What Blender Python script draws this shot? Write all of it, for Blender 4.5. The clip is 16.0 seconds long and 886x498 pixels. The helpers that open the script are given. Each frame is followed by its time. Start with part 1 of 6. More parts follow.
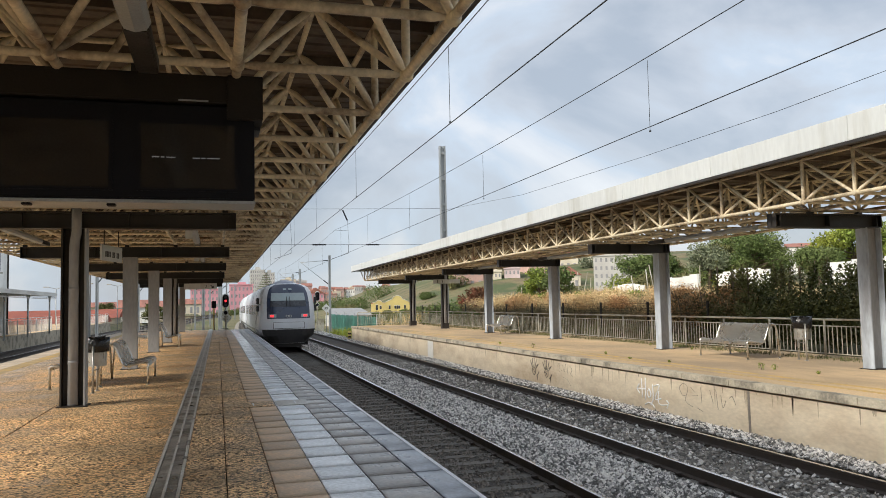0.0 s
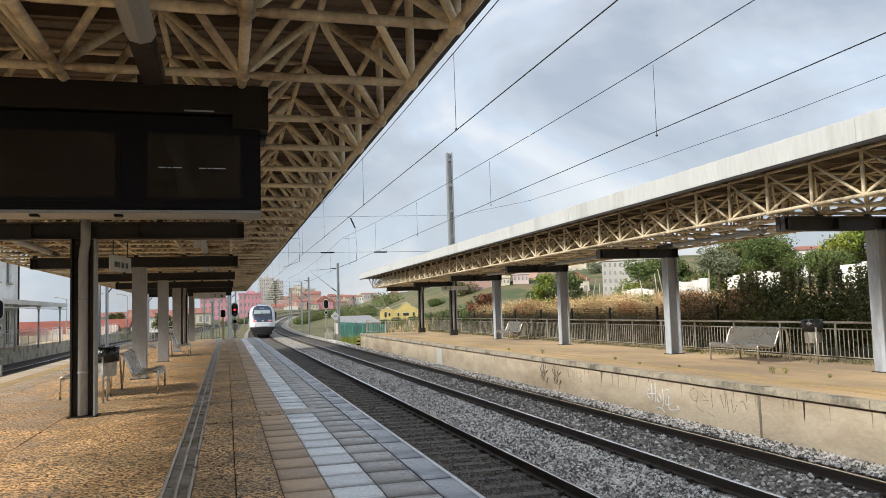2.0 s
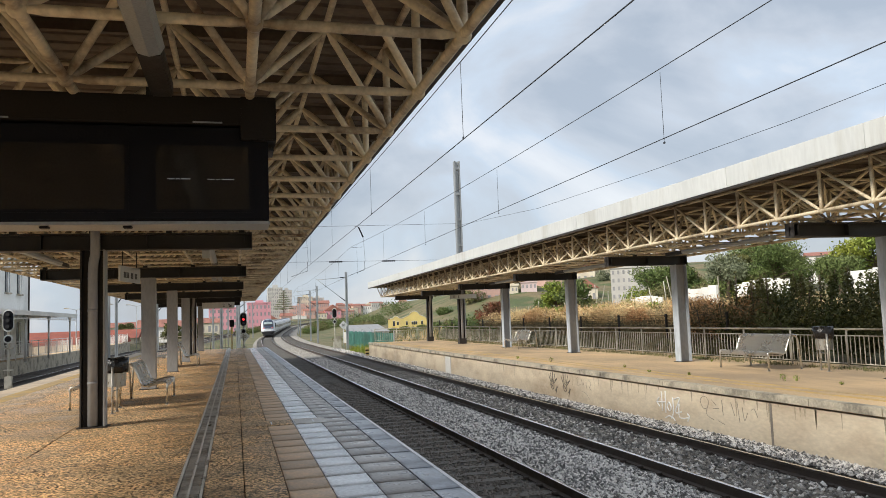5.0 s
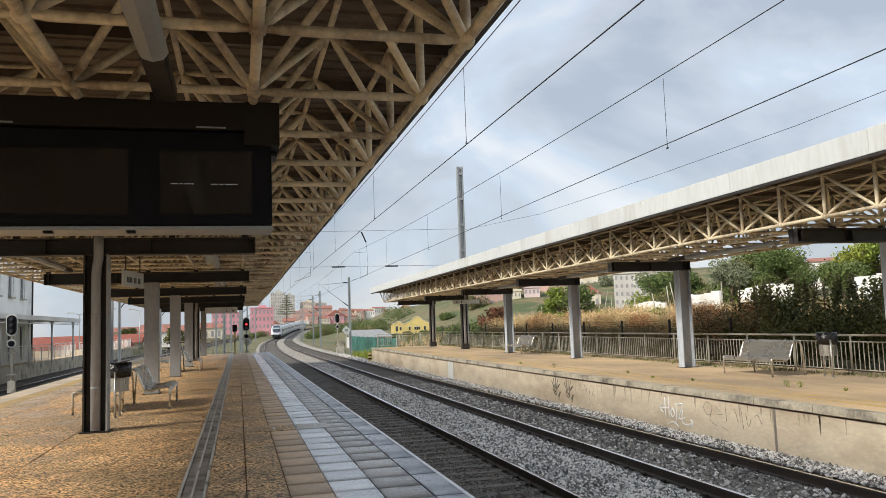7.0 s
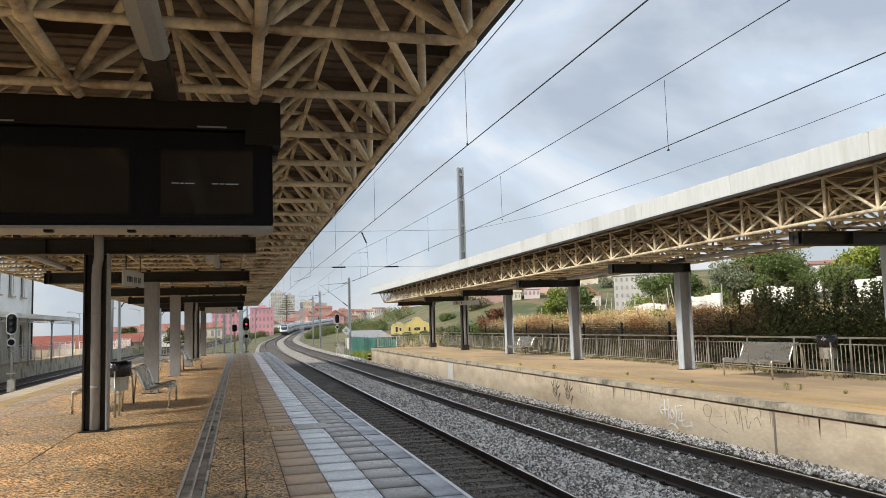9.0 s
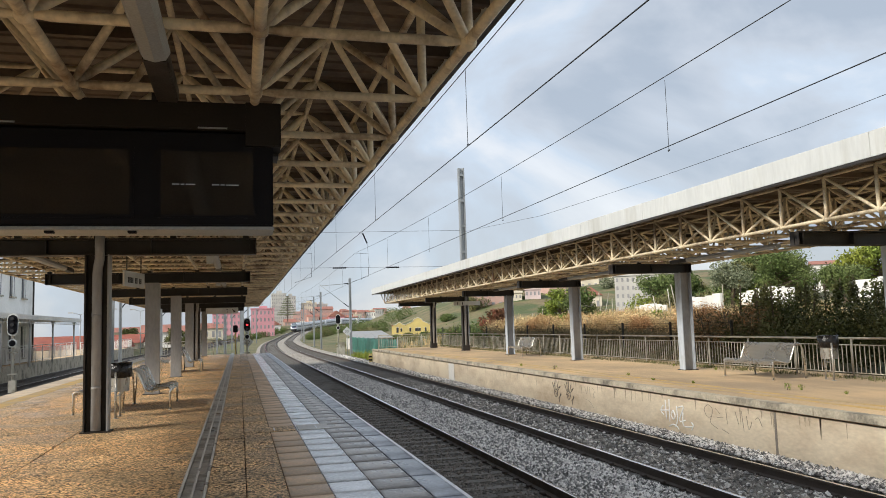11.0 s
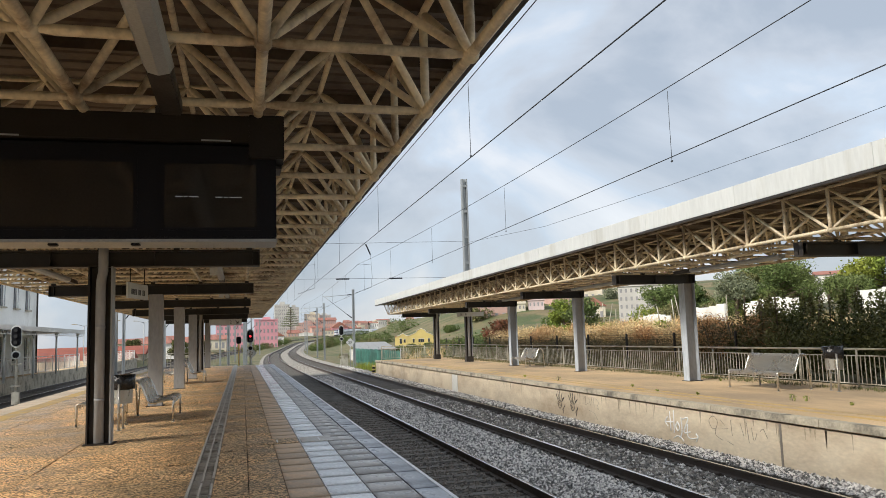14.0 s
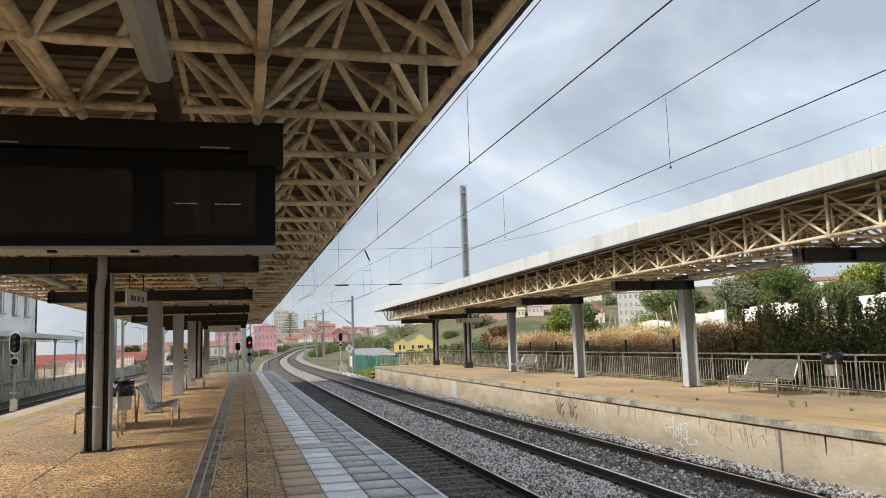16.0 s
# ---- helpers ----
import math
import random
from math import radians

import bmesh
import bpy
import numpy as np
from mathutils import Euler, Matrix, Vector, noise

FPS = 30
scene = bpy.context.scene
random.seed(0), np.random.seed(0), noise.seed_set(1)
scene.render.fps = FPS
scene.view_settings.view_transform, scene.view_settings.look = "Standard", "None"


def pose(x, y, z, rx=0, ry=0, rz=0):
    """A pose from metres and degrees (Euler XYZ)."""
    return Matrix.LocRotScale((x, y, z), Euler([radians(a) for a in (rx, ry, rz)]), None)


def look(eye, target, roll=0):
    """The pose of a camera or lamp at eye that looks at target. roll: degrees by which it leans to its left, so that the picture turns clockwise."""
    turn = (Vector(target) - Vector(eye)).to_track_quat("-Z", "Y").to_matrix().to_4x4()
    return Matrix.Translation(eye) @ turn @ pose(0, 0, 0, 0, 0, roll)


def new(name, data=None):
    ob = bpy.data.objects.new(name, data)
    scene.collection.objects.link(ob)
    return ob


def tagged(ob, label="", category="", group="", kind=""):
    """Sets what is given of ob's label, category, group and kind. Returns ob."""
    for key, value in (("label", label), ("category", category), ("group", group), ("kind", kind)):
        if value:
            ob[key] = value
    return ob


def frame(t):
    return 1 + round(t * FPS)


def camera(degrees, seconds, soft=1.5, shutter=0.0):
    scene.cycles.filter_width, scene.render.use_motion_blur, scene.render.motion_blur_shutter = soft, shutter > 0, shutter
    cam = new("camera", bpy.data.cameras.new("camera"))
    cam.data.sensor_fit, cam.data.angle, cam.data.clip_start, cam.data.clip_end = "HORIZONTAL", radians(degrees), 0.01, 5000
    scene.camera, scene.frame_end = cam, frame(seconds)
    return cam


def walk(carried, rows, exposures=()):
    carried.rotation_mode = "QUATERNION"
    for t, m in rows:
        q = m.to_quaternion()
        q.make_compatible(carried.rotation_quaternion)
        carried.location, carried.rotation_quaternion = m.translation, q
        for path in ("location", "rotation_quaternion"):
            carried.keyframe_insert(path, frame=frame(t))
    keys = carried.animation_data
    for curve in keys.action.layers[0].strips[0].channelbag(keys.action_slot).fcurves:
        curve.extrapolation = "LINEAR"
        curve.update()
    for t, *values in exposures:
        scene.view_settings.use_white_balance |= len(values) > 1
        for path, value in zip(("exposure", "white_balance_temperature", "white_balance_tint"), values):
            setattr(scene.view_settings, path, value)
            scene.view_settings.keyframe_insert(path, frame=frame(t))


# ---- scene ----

# ---- camera ----
cam = camera(59.2, 16.0, soft=0.5)
STEPS = [
    (0.0, -0.019, 0.002, 1.578, 93.899, 1.233, -16.096), (0.5, -0.012, 0.007, 1.578, 93.894, 1.392, -15.542), (1.0, -0.008, -0.003, 1.575, 94.025, 1.502, -15.407),
    (1.5, -0.008, -0.003, 1.576, 94.187, 1.628, -15.403), (2.0, -0.005, 0.000, 1.582, 94.400, 1.799, -15.450), (2.5, -0.002, 0.002, 1.587, 94.557, 1.883, -15.459),
    (3.0, -0.003, -0.000, 1.580, 94.710, 1.985, -15.382), (3.5, -0.001, 0.008, 1.582, 94.782, 2.062, -15.269), (4.0, -0.005, 0.000, 1.585, 94.877, 2.122, -15.112),
    (6.5, -0.004, 0.009, 1.590, 95.302, 2.020, -14.634), (7.0, -0.004, 0.006, 1.589, 95.429, 2.019, -14.631), (7.5, -0.004, 0.005, 1.588, 95.495, 2.024, -14.630),
    (8.0, -0.005, 0.010, 1.593, 95.503, 1.903, -14.621), (8.5, -0.006, 0.013, 1.589, 95.506, 1.823, -14.615), (9.0, -0.006, 0.008, 1.588, 95.493, 1.739, -14.640),
    (11.5, -0.003, 0.006, 1.590, 95.581, 1.804, -14.553), (12.0, -0.005, 0.002, 1.594, 95.704, 1.784, -14.491), (12.5, -0.005, 0.000, 1.593, 95.894, 1.782, -14.433),
    (13.0, -0.002, 0.002, 1.594, 96.063, 1.811, -14.397), (13.5, 0.001, 0.010, 1.596, 96.187, 1.860, -14.366), (14.0, -0.001, 0.010, 1.597, 96.338, 1.866, -14.330),
    (14.5, -0.004, -0.004, 1.593, 96.493, 1.837, -14.322), (15.0, -0.005, -0.003, 1.597, 96.636, 1.855, -14.331), (15.5, -0.003, -0.006, 1.601, 96.729, 1.883, -14.350),
    (16.0, 0.000, 0.000, 1.600, 96.777, 1.917, -14.381)]
walk(cam, [(t, pose(x, y, z, rx, ry, rz)) for t, x, y, z, rx, ry, rz in STEPS],
     exposures=[(0.0, 0.30), (4.0, 0.30), (9.0, 0.30), (16.0, 0.31)])

# ---- world, sun ----
SUN_ELEVATION, SUN_FROM = radians(33), radians(-112)
world = bpy.data.worlds.new("sky")
scene.world = world
world.use_nodes = True
wn, wl = world.node_tree.nodes, world.node_tree.links
wn.clear()
w_out, w_bg = wn.new("ShaderNodeOutputWorld"), wn.new("ShaderNodeBackground")
w_sky = wn.new("ShaderNodeTexSky")
w_sky.sky_type, w_sky.sun_disc = "NISHITA", False
w_sky.sun_elevation, w_sky.sun_rotation = SUN_ELEVATION, SUN_FROM
w_dim = wn.new("ShaderNodeVectorMath")
w_dim.operation = "SCALE"
w_dim.inputs["Scale"].default_value = 0.12
w_co, w_map = wn.new("ShaderNodeTexCoord"), wn.new("ShaderNodeMapping")
w_map.inputs["Scale"].default_value = (1.0, 1.0, 1.7)
w_noise = wn.new("ShaderNodeTexNoise")
w_noise.inputs["Scale"].default_value, w_noise.inputs["Detail"].default_value = 2.7, 7.0
w_noise.inputs["Roughness"].default_value, w_noise.inputs["Distortion"].default_value = 0.52, 0.35
w_ramp = wn.new("ShaderNodeValToRGB")
w_ramp.color_ramp.elements[0].position, w_ramp.color_ramp.elements[0].color = 0.36, (0.40, 0.455, 0.53, 1)
w_ramp.color_ramp.elements[1].position, w_ramp.color_ramp.elements[1].color = 0.66, (0.86, 0.88, 0.905, 1)
for at, col in ((0.44, (0.52, 0.565, 0.63, 1)), (0.5, (0.56, 0.64, 0.74, 1)), (0.56, (0.70, 0.735, 0.785, 1))):
    w_ramp.color_ramp.elements.new(at).color = col
w_mix = wn.new("ShaderNodeMixRGB")
w_mix.inputs["Fac"].default_value = 0.86
w_sep, w_low, w_veil = wn.new("ShaderNodeSeparateXYZ"), wn.new("ShaderNodeMapRange"), wn.new("ShaderNodeVectorMath")
w_veil.operation = "SCALE"
w_low.inputs["From Min"].default_value, w_low.inputs["From Max"].default_value = 0.0, 0.22
w_low.inputs["To Min"].default_value, w_low.inputs["To Max"].default_value = 0.80, 1.0
for a, b in ((w_co.outputs["Generated"], w_sep.inputs[0]), (w_sep.outputs[2], w_low.inputs["Value"]), (w_low.outputs[0], w_veil.inputs["Scale"]), (w_mix.outputs[0], w_veil.inputs[0])):
    wl.new(a, b)
for a, b in ((w_sky.outputs[0], w_dim.inputs[0]), (w_dim.outputs[0], w_mix.inputs[1]), (w_co.outputs["Generated"], w_map.inputs[0]),
             (w_map.outputs[0], w_noise.inputs["Vector"]), (w_noise.outputs["Fac"], w_ramp.inputs[0]), (w_ramp.outputs[0], w_mix.inputs[2]),
             (w_veil.outputs[0], w_bg.inputs[0]), (w_bg.outputs[0], w_out.inputs[0])):
    wl.new(a, b)
w_bg.inputs["Strength"].default_value = 1.0
sun = new("sun", bpy.data.lights.new("sun", "SUN"))
sun.data.energy, sun.data.angle, sun.data.color = 3.2, radians(11), (1.0, 0.93, 0.82)
sun.matrix_world = look((40 * math.cos(SUN_ELEVATION) * math.sin(SUN_FROM), 40 * math.cos(SUN_ELEVATION) * math.cos(SUN_FROM), 40 * math.sin(SUN_ELEVATION)), (0, 0, 0))

# ---- materials ----
def mat(name, base, rough=0.7, metal=0.0, vary=0.25, scale=6.0, fine=60.0, bump=0.2, other=None, other_at=(0.45, 0.62), per=0.0, island=0.0,
        stretch=(1, 1, 1), rough_vary=0.15, spec=0.5, bump_size=0.01, coat=0.0, speck=0.0, dirt=None):
    """Base colour with two scales of noise, an optional second colour in patches, and relief."""
    m = bpy.data.materials.new(name)
    m.use_nodes = True
    n, l = m.node_tree.nodes, m.node_tree.links
    p = n["Principled BSDF"]
    co, mp = n.new("ShaderNodeTexCoord"), n.new("ShaderNodeMapping")
    mp.inputs["Scale"].default_value = stretch
    geo = n.new("ShaderNodeNewGeometry")
    l.new(geo.outputs["Position"] if not per else co.outputs["Object"], mp.inputs[0])
    big, small = n.new("ShaderNodeTexNoise"), n.new("ShaderNodeTexNoise")
    big.inputs["Scale"].default_value, big.inputs["Detail"].default_value = scale, 4
    small.inputs["Scale"].default_value, small.inputs["Detail"].default_value = fine, 3
    l.new(mp.outputs[0], big.inputs["Vector"]), l.new(mp.outputs[0], small.inputs["Vector"])
    add = n.new("ShaderNodeMath")
    add.operation = "ADD"
    l.new(big.outputs["Fac"], add.inputs[0]), l.new(small.outputs["Fac"], add.inputs[1])
    value = add.outputs[0]
    if per or island:
        rnd, mul, add2 = (n.new("ShaderNodeObjectInfo") if per else geo), n.new("ShaderNodeMath"), n.new("ShaderNodeMath")
        mul.operation, add2.operation = "MULTIPLY_ADD", "ADD"
        mul.inputs[1].default_value, mul.inputs[2].default_value = (per or island), -0.5 * (per or island)
        l.new(rnd.outputs["Random" if per else "Random Per Island"], mul.inputs[0])
        l.new(mul.outputs[0], add2.inputs[0]), l.new(value, add2.inputs[1])
        value = add2.outputs[0]
    rng = n.new("ShaderNodeMapRange")
    rng.inputs["From Min"].default_value, rng.inputs["From Max"].default_value = 0.6, 1.4
    rng.inputs["To Min"].default_value, rng.inputs["To Max"].default_value = 1 - vary, 1 + vary
    l.new(value, rng.inputs["Value"])
    mul = n.new("ShaderNodeVectorMath")
    mul.operation = "SCALE"
    l.new(rng.outputs[0], mul.inputs["Scale"])
    if other:
        patch, ramp, mix = n.new("ShaderNodeTexNoise"), n.new("ShaderNodeMapRange"), n.new("ShaderNodeMixRGB")
        patch.inputs["Scale"].default_value, patch.inputs["Detail"].default_value = scale * 0.6, 6
        patch.inputs["Roughness"].default_value = 0.65
        off = n.new("ShaderNodeVectorMath")
        off.inputs[1].default_value = (7.3, 2.1, 4.7)
        l.new(mp.outputs[0], off.inputs[0]), l.new(off.outputs[0], patch.inputs["Vector"])
        ramp.inputs["From Min"].default_value, ramp.inputs["From Max"].default_value = other_at
        l.new(patch.outputs["Fac"], ramp.inputs["Value"]), l.new(ramp.outputs[0], mix.inputs["Fac"])
        mix.inputs[1].default_value, mix.inputs[2].default_value = (*base, 1), (*other, 1)
        l.new(mix.outputs[0], mul.inputs[0])
    else:
        mul.inputs[0].default_value = base
    colour = mul.outputs[0]
    if speck:
        # every pebble of the aggregate has a tone of its own
        sp, sm, cell, tone = n.new("ShaderNodeMapRange"), n.new("ShaderNodeVectorMath"), n.new("ShaderNodeTexVoronoi"), n.new("ShaderNodeSeparateXYZ")
        sm.operation = "SCALE"
        cell.inputs["Scale"].default_value = fine
        l.new(mp.outputs[0], cell.inputs["Vector"]), l.new(cell.outputs["Color"], tone.inputs[0])
        sp.inputs["From Min"].default_value, sp.inputs["From Max"].default_value = 0.1, 0.9
        sp.inputs["To Min"].default_value, sp.inputs["To Max"].default_value = 1 - speck, 1 + speck
        l.new(tone.outputs[0], sp.inputs["Value"]), l.new(colour, sm.inputs[0]), l.new(sp.outputs[0], sm.inputs["Scale"])
        colour = sm.outputs[0]
    if dirt:
        # grime gathered along the joints of a slab of half size dirt
        ab, sep, over, wob, dm = n.new("ShaderNodeVectorMath"), n.new("ShaderNodeSeparateXYZ"), n.new("ShaderNodeMath"), n.new("ShaderNodeMath"), n.new("ShaderNodeMapRange")
        ab.operation = "ABSOLUTE"
        ss = n.new("ShaderNodeVectorMath")
        ss.operation = "SUBTRACT"
        ss.inputs[1].default_value = (dirt[0] + 0.05, dirt[1], 0)
        l.new(co.outputs["Object"], ab.inputs[0]), l.new(ab.outputs[0], ss.inputs[0]), l.new(ss.outputs[0], sep.inputs[0])
        over.operation, wob.operation = "MAXIMUM", "MULTIPLY_ADD"
        l.new(sep.outputs[0], over.inputs[0]), l.new(sep.outputs[1], over.inputs[1])
        wob.inputs[1].default_value = 0.22
        l.new(big.outputs["Fac"], wob.inputs[0]), l.new(over.outputs[0], wob.inputs[2])
        dm.inputs["From Min"].default_value, dm.inputs["From Max"].default_value = 0.02, 0.11
        dm.inputs["To Min"].default_value, dm.inputs["To Max"].default_value = 1.0, 0.66
        l.new(wob.outputs[0], dm.inputs["Value"])
        sm = n.new("ShaderNodeVectorMath")
        sm.operation = "SCALE"
        l.new(colour, sm.inputs[0]), l.new(dm.outputs[0], sm.inputs["Scale"])
        colour = sm.outputs[0]
    l.new(colour, p.inputs["Base Color"])
    rr = n.new("ShaderNodeMapRange")
    rr.inputs["From Min"].default_value, rr.inputs["From Max"].default_value = 0.3, 0.7
    rr.inputs["To Min"].default_value, rr.inputs["To Max"].default_value = max(0.02, rough - rough_vary), min(1, rough + rough_vary)
    l.new(big.outputs["Fac"], rr.inputs["Value"]), l.new(rr.outputs[0], p.inputs["Roughness"])
    if dirt:
        inv, plus = n.new("ShaderNodeMapRange"), n.new("ShaderNodeMath")
        inv.inputs["From Min"].default_value, inv.inputs["From Max"].default_value = 1.0, 0.66
        inv.inputs["To Max"].default_value = 0.3
        plus.operation = "ADD"
        l.new(dm.outputs[0], inv.inputs["Value"]), l.new(inv.outputs[0], plus.inputs[0]), l.new(rr.outputs[0], plus.inputs[1])
        l.new(plus.outputs[0], p.inputs["Roughness"])
    p.inputs["Metallic"].default_value, p.inputs["Specular IOR Level"].default_value = metal, spec
    p.inputs["Coat Weight"].default_value = coat
    if bump:
        bp = n.new("ShaderNodeBump")
        bp.inputs["Strength"].default_value, bp.inputs["Distance"].default_value = bump, bump_size
        l.new(small.outputs["Fac"], bp.inputs["Height"]), l.new(bp.outputs[0], p.inputs["Normal"])
    return m


def glow(name, colour, strength):
    m = bpy.data.materials.new(name)
    m.use_nodes = True
    p = m.node_tree.nodes["Principled BSDF"]
    p.inputs["Base Color"].default_value = (*[c * 0.5 for c in colour], 1)
    p.inputs["Emission Color"].default_value, p.inputs["Emission Strength"].default_value = (*colour, 1), strength
    return m


AGG = mat("brown_aggregate", (0.58, 0.365, 0.18), 0.5, vary=0.5, scale=0.9, fine=46, bump=0.9, other=(0.40, 0.275, 0.15), rough_vary=0.22, island=0.2, bump_size=0.006, speck=0.95)
AGG_PIECE = mat("aggregate_slab", (0.56, 0.385, 0.21), 0.48, vary=0.5, scale=1.1, fine=46, bump=0.8, other=(0.36, 0.255, 0.15), rough_vary=0.2, bump_size=0.006, speck=0.95)
TILE_TAN = mat("tan_tile", (0.76, 0.54, 0.34), 0.42, vary=0.3, scale=1.6, fine=30, bump=0.15, other=(0.52, 0.40, 0.28), per=0.5, rough_vary=0.2, dirt=(0.2, 0.27))
# pale base and its patches carry part of the wet sheen as colour
TILE_WET = mat("wet_pale_sheen_tile", (0.74, 0.765, 0.79), 0.15, vary=0.4, scale=0.9, fine=22, bump=0.12, other=(0.30, 0.31, 0.33), per=0.6, rough_vary=0.15, dirt=(0.21, 0.27))
TILE_GREY = mat("grey_tile", (0.40, 0.375, 0.35), 0.36, vary=0.4, scale=1.8, fine=24, bump=0.15, other=(0.20, 0.20, 0.21), per=0.6, rough_vary=0.2, dirt=(0.215, 0.27))
COPING = mat("grey_coping", (0.37, 0.41, 0.47), 0.36, vary=0.35, scale=1.6, fine=26, bump=0.15, other=(0.2, 0.21, 0.24), per=0.5, rough_vary=0.18, dirt=(0.15, 0.545))
COPING_TAN = mat("tan_coping", (0.62, 0.50, 0.35), 0.55, vary=0.3, scale=1.6, fine=30, bump=0.2, other=(0.46, 0.37, 0.27), per=0.4)
WHITE_LINE = mat("white_line", (0.84, 0.86, 0.88), 0.45, vary=0.12, scale=3, other=(0.6, 0.61, 0.63), other_at=(0.58, 0.75))
YELLOW_LINE = mat("yellow_line", (0.55, 0.36, 0.10), 0.6, vary=0.25, scale=2, other=(0.40, 0.29, 0.14))
DRAIN = mat("drain_metal", (0.46, 0.45, 0.42), 0.40, metal=0.6, vary=0.4, scale=4, other=(0.22, 0.205, 0.175))
WALL = mat("stained_plaster", (0.68, 0.585, 0.44), 0.85, vary=0.16, scale=1.5, fine=22, bump=0.3, other=(0.47, 0.365, 0.25), other_at=(0.46, 0.66), stretch=(1, 0.35, 0.9))
DRIP = mat("dark_water_stain", (0.34, 0.28, 0.20), 0.9, vary=0.4, scale=6, fine=30, other=(0.56, 0.47, 0.34))
STONE_CAP = mat("weathered_coping", (0.44, 0.39, 0.30), 0.85, vary=0.35, scale=2.5, fine=30, bump=0.5, other=(0.16, 0.145, 0.115), other_at=(0.5, 0.65), island=0.3)
SAND_DECK = mat("sandy_deck", (0.60, 0.435, 0.255), 0.85, vary=0.35, scale=0.7, fine=60, bump=0.4, other=(0.41, 0.305, 0.195), stretch=(1, 0.4, 1))
STEEL_DARK = mat("dark_grey_steel", (0.030, 0.025, 0.021), 0.5, vary=0.35, scale=2.5, other=(0.020, 0.016, 0.013))
COLUMN = mat("grey_column_paint", (0.30, 0.305, 0.31), 0.55, vary=0.2, scale=1.6, fine=20, other=(0.31, 0.30, 0.28), stretch=(1, 1, 0.3))
COLUMN_BLUE = mat("blue_grey_column_paint", (0.46, 0.51, 0.57), 0.55, vary=0.2, scale=1.6, fine=20, other=(0.25, 0.26, 0.28), stretch=(1, 1, 0.3))
TUBE = mat("cream_tube_paint", (0.68, 0.585, 0.41), 0.45, vary=0.28, scale=2.2, fine=24, bump=0.15, other=(0.17, 0.10, 0.05), other_at=(0.50, 0.66), island=0.35)
TUBE_PART = mat("cream_tube_rusty", (0.68, 0.585, 0.41), 0.45, vary=0.28, scale=2.2, fine=24, bump=0.15, other=(0.17, 0.10, 0.05), other_at=(0.50, 0.66), per=0.35)
ROOF_UNDER = mat("brown_roof_sheet", (0.16, 0.122, 0.09), 0.7, vary=0.3, scale=1.2, fine=18, other=(0.085, 0.063, 0.046))
FASCIA = mat("white_fascia", (0.60, 0.615, 0.60), 0.55, vary=0.10, scale=1.2, fine=16, other=(0.45, 0.445, 0.40), other_at=(0.54, 0.72), stretch=(1, 1, 0.2))
RAIL_RUST = mat("rusty_rail_side", (0.060, 0.045, 0.036), 0.7, vary=0.3, scale=6)
RAIL_TOP = mat("polished_rail_head", (0.80, 0.80, 0.81), 0.12, metal=1.0, rough_vary=0.06, vary=0.1, scale=4, stretch=(1, 0.2, 1))
SLEEPER = mat("dark_sleeper", (0.14, 0.13, 0.115), 0.85, vary=0.35, scale=4, fine=40, bump=0.6, per=0.5)
STONE_GREY = mat("grey_ballast", (0.50, 0.48, 0.455), 0.85, vary=0.75, scale=1.2, fine=40, bump=0.4, island=1.3)
STONE_DARK = mat("oily_ballast", (0.17, 0.15, 0.13), 0.8, vary=0.35, scale=1.2, fine=40, bump=0.4, island=0.9)
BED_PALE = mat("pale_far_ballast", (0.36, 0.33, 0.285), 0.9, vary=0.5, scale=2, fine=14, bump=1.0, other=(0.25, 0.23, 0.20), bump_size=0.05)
# dark base: shade in the gaps between loose stones, put into the bed colour
BED_GAP_SHADE = mat("ballast_bed", (0.17, 0.16, 0.145), 0.9, vary=0.6, scale=3, fine=28, bump=1.0, other=(0.11, 0.103, 0.094), bump_size=0.04)
BED_DARK = mat("oily_track_bed", (0.09, 0.08, 0.07), 0.85, vary=0.6, scale=3, fine=28, bump=1.0, other=(0.04, 0.036, 0.033), bump_size=0.04)
# sky reflection put into the base colour; lamp covers share it
WINDSCREEN = mat("glass_tinted_as_sky_reflection", (0.33, 0.40, 0.42), 0.12, vary=0.1, bump=0)
PLATE = mat("grey_cover_plate", (0.52, 0.50, 0.46), 0.4, vary=0.3, scale=2, fine=30)
GROUND = mat("dry_ground", (0.20, 0.16, 0.085), 0.95, vary=0.4, scale=0.25, fine=6, bump=0.6, other=(0.085, 0.11, 0.04), other_at=(0.42, 0.58), bump_size=0.1)
BED_MID = mat("worn_track_bed", (0.15, 0.135, 0.118), 0.9, vary=0.6, scale=3, fine=28, bump=1.0, other=(0.10, 0.09, 0.08), bump_size=0.04)
STONE_MID = mat("brownish_ballast", (0.36, 0.335, 0.30), 0.85, vary=0.4, scale=1.2, fine=40, bump=0.4, island=0.9)
BLACK = mat("black_casing", (0.008, 0.008, 0.011), 0.5, vary=0.2, scale=3, spec=0.15)
SCREEN = mat("dark_screen", (0.022, 0.021, 0.020), 0.06, vary=0.2, scale=2, bump=0, rough_vary=0.03)
HEADER = mat("brown_black_steel", (0.014, 0.010, 0.007), 0.6, vary=0.3, scale=3, spec=0.3)
STEEL = mat("brushed_steel", (0.46, 0.445, 0.41), 0.34, metal=0.8, vary=0.15, scale=3, fine=60, stretch=(1, 6, 1))
BENCH_STEEL = mat("polished_bench_steel", (0.60, 0.575, 0.52), 0.28, metal=0.9, vary=0.1, scale=2, bump=0, rough_vary=0.06)
GALV = mat("galvanised_steel", (0.36, 0.38, 0.39), 0.5, metal=0.5, vary=0.2, scale=3)
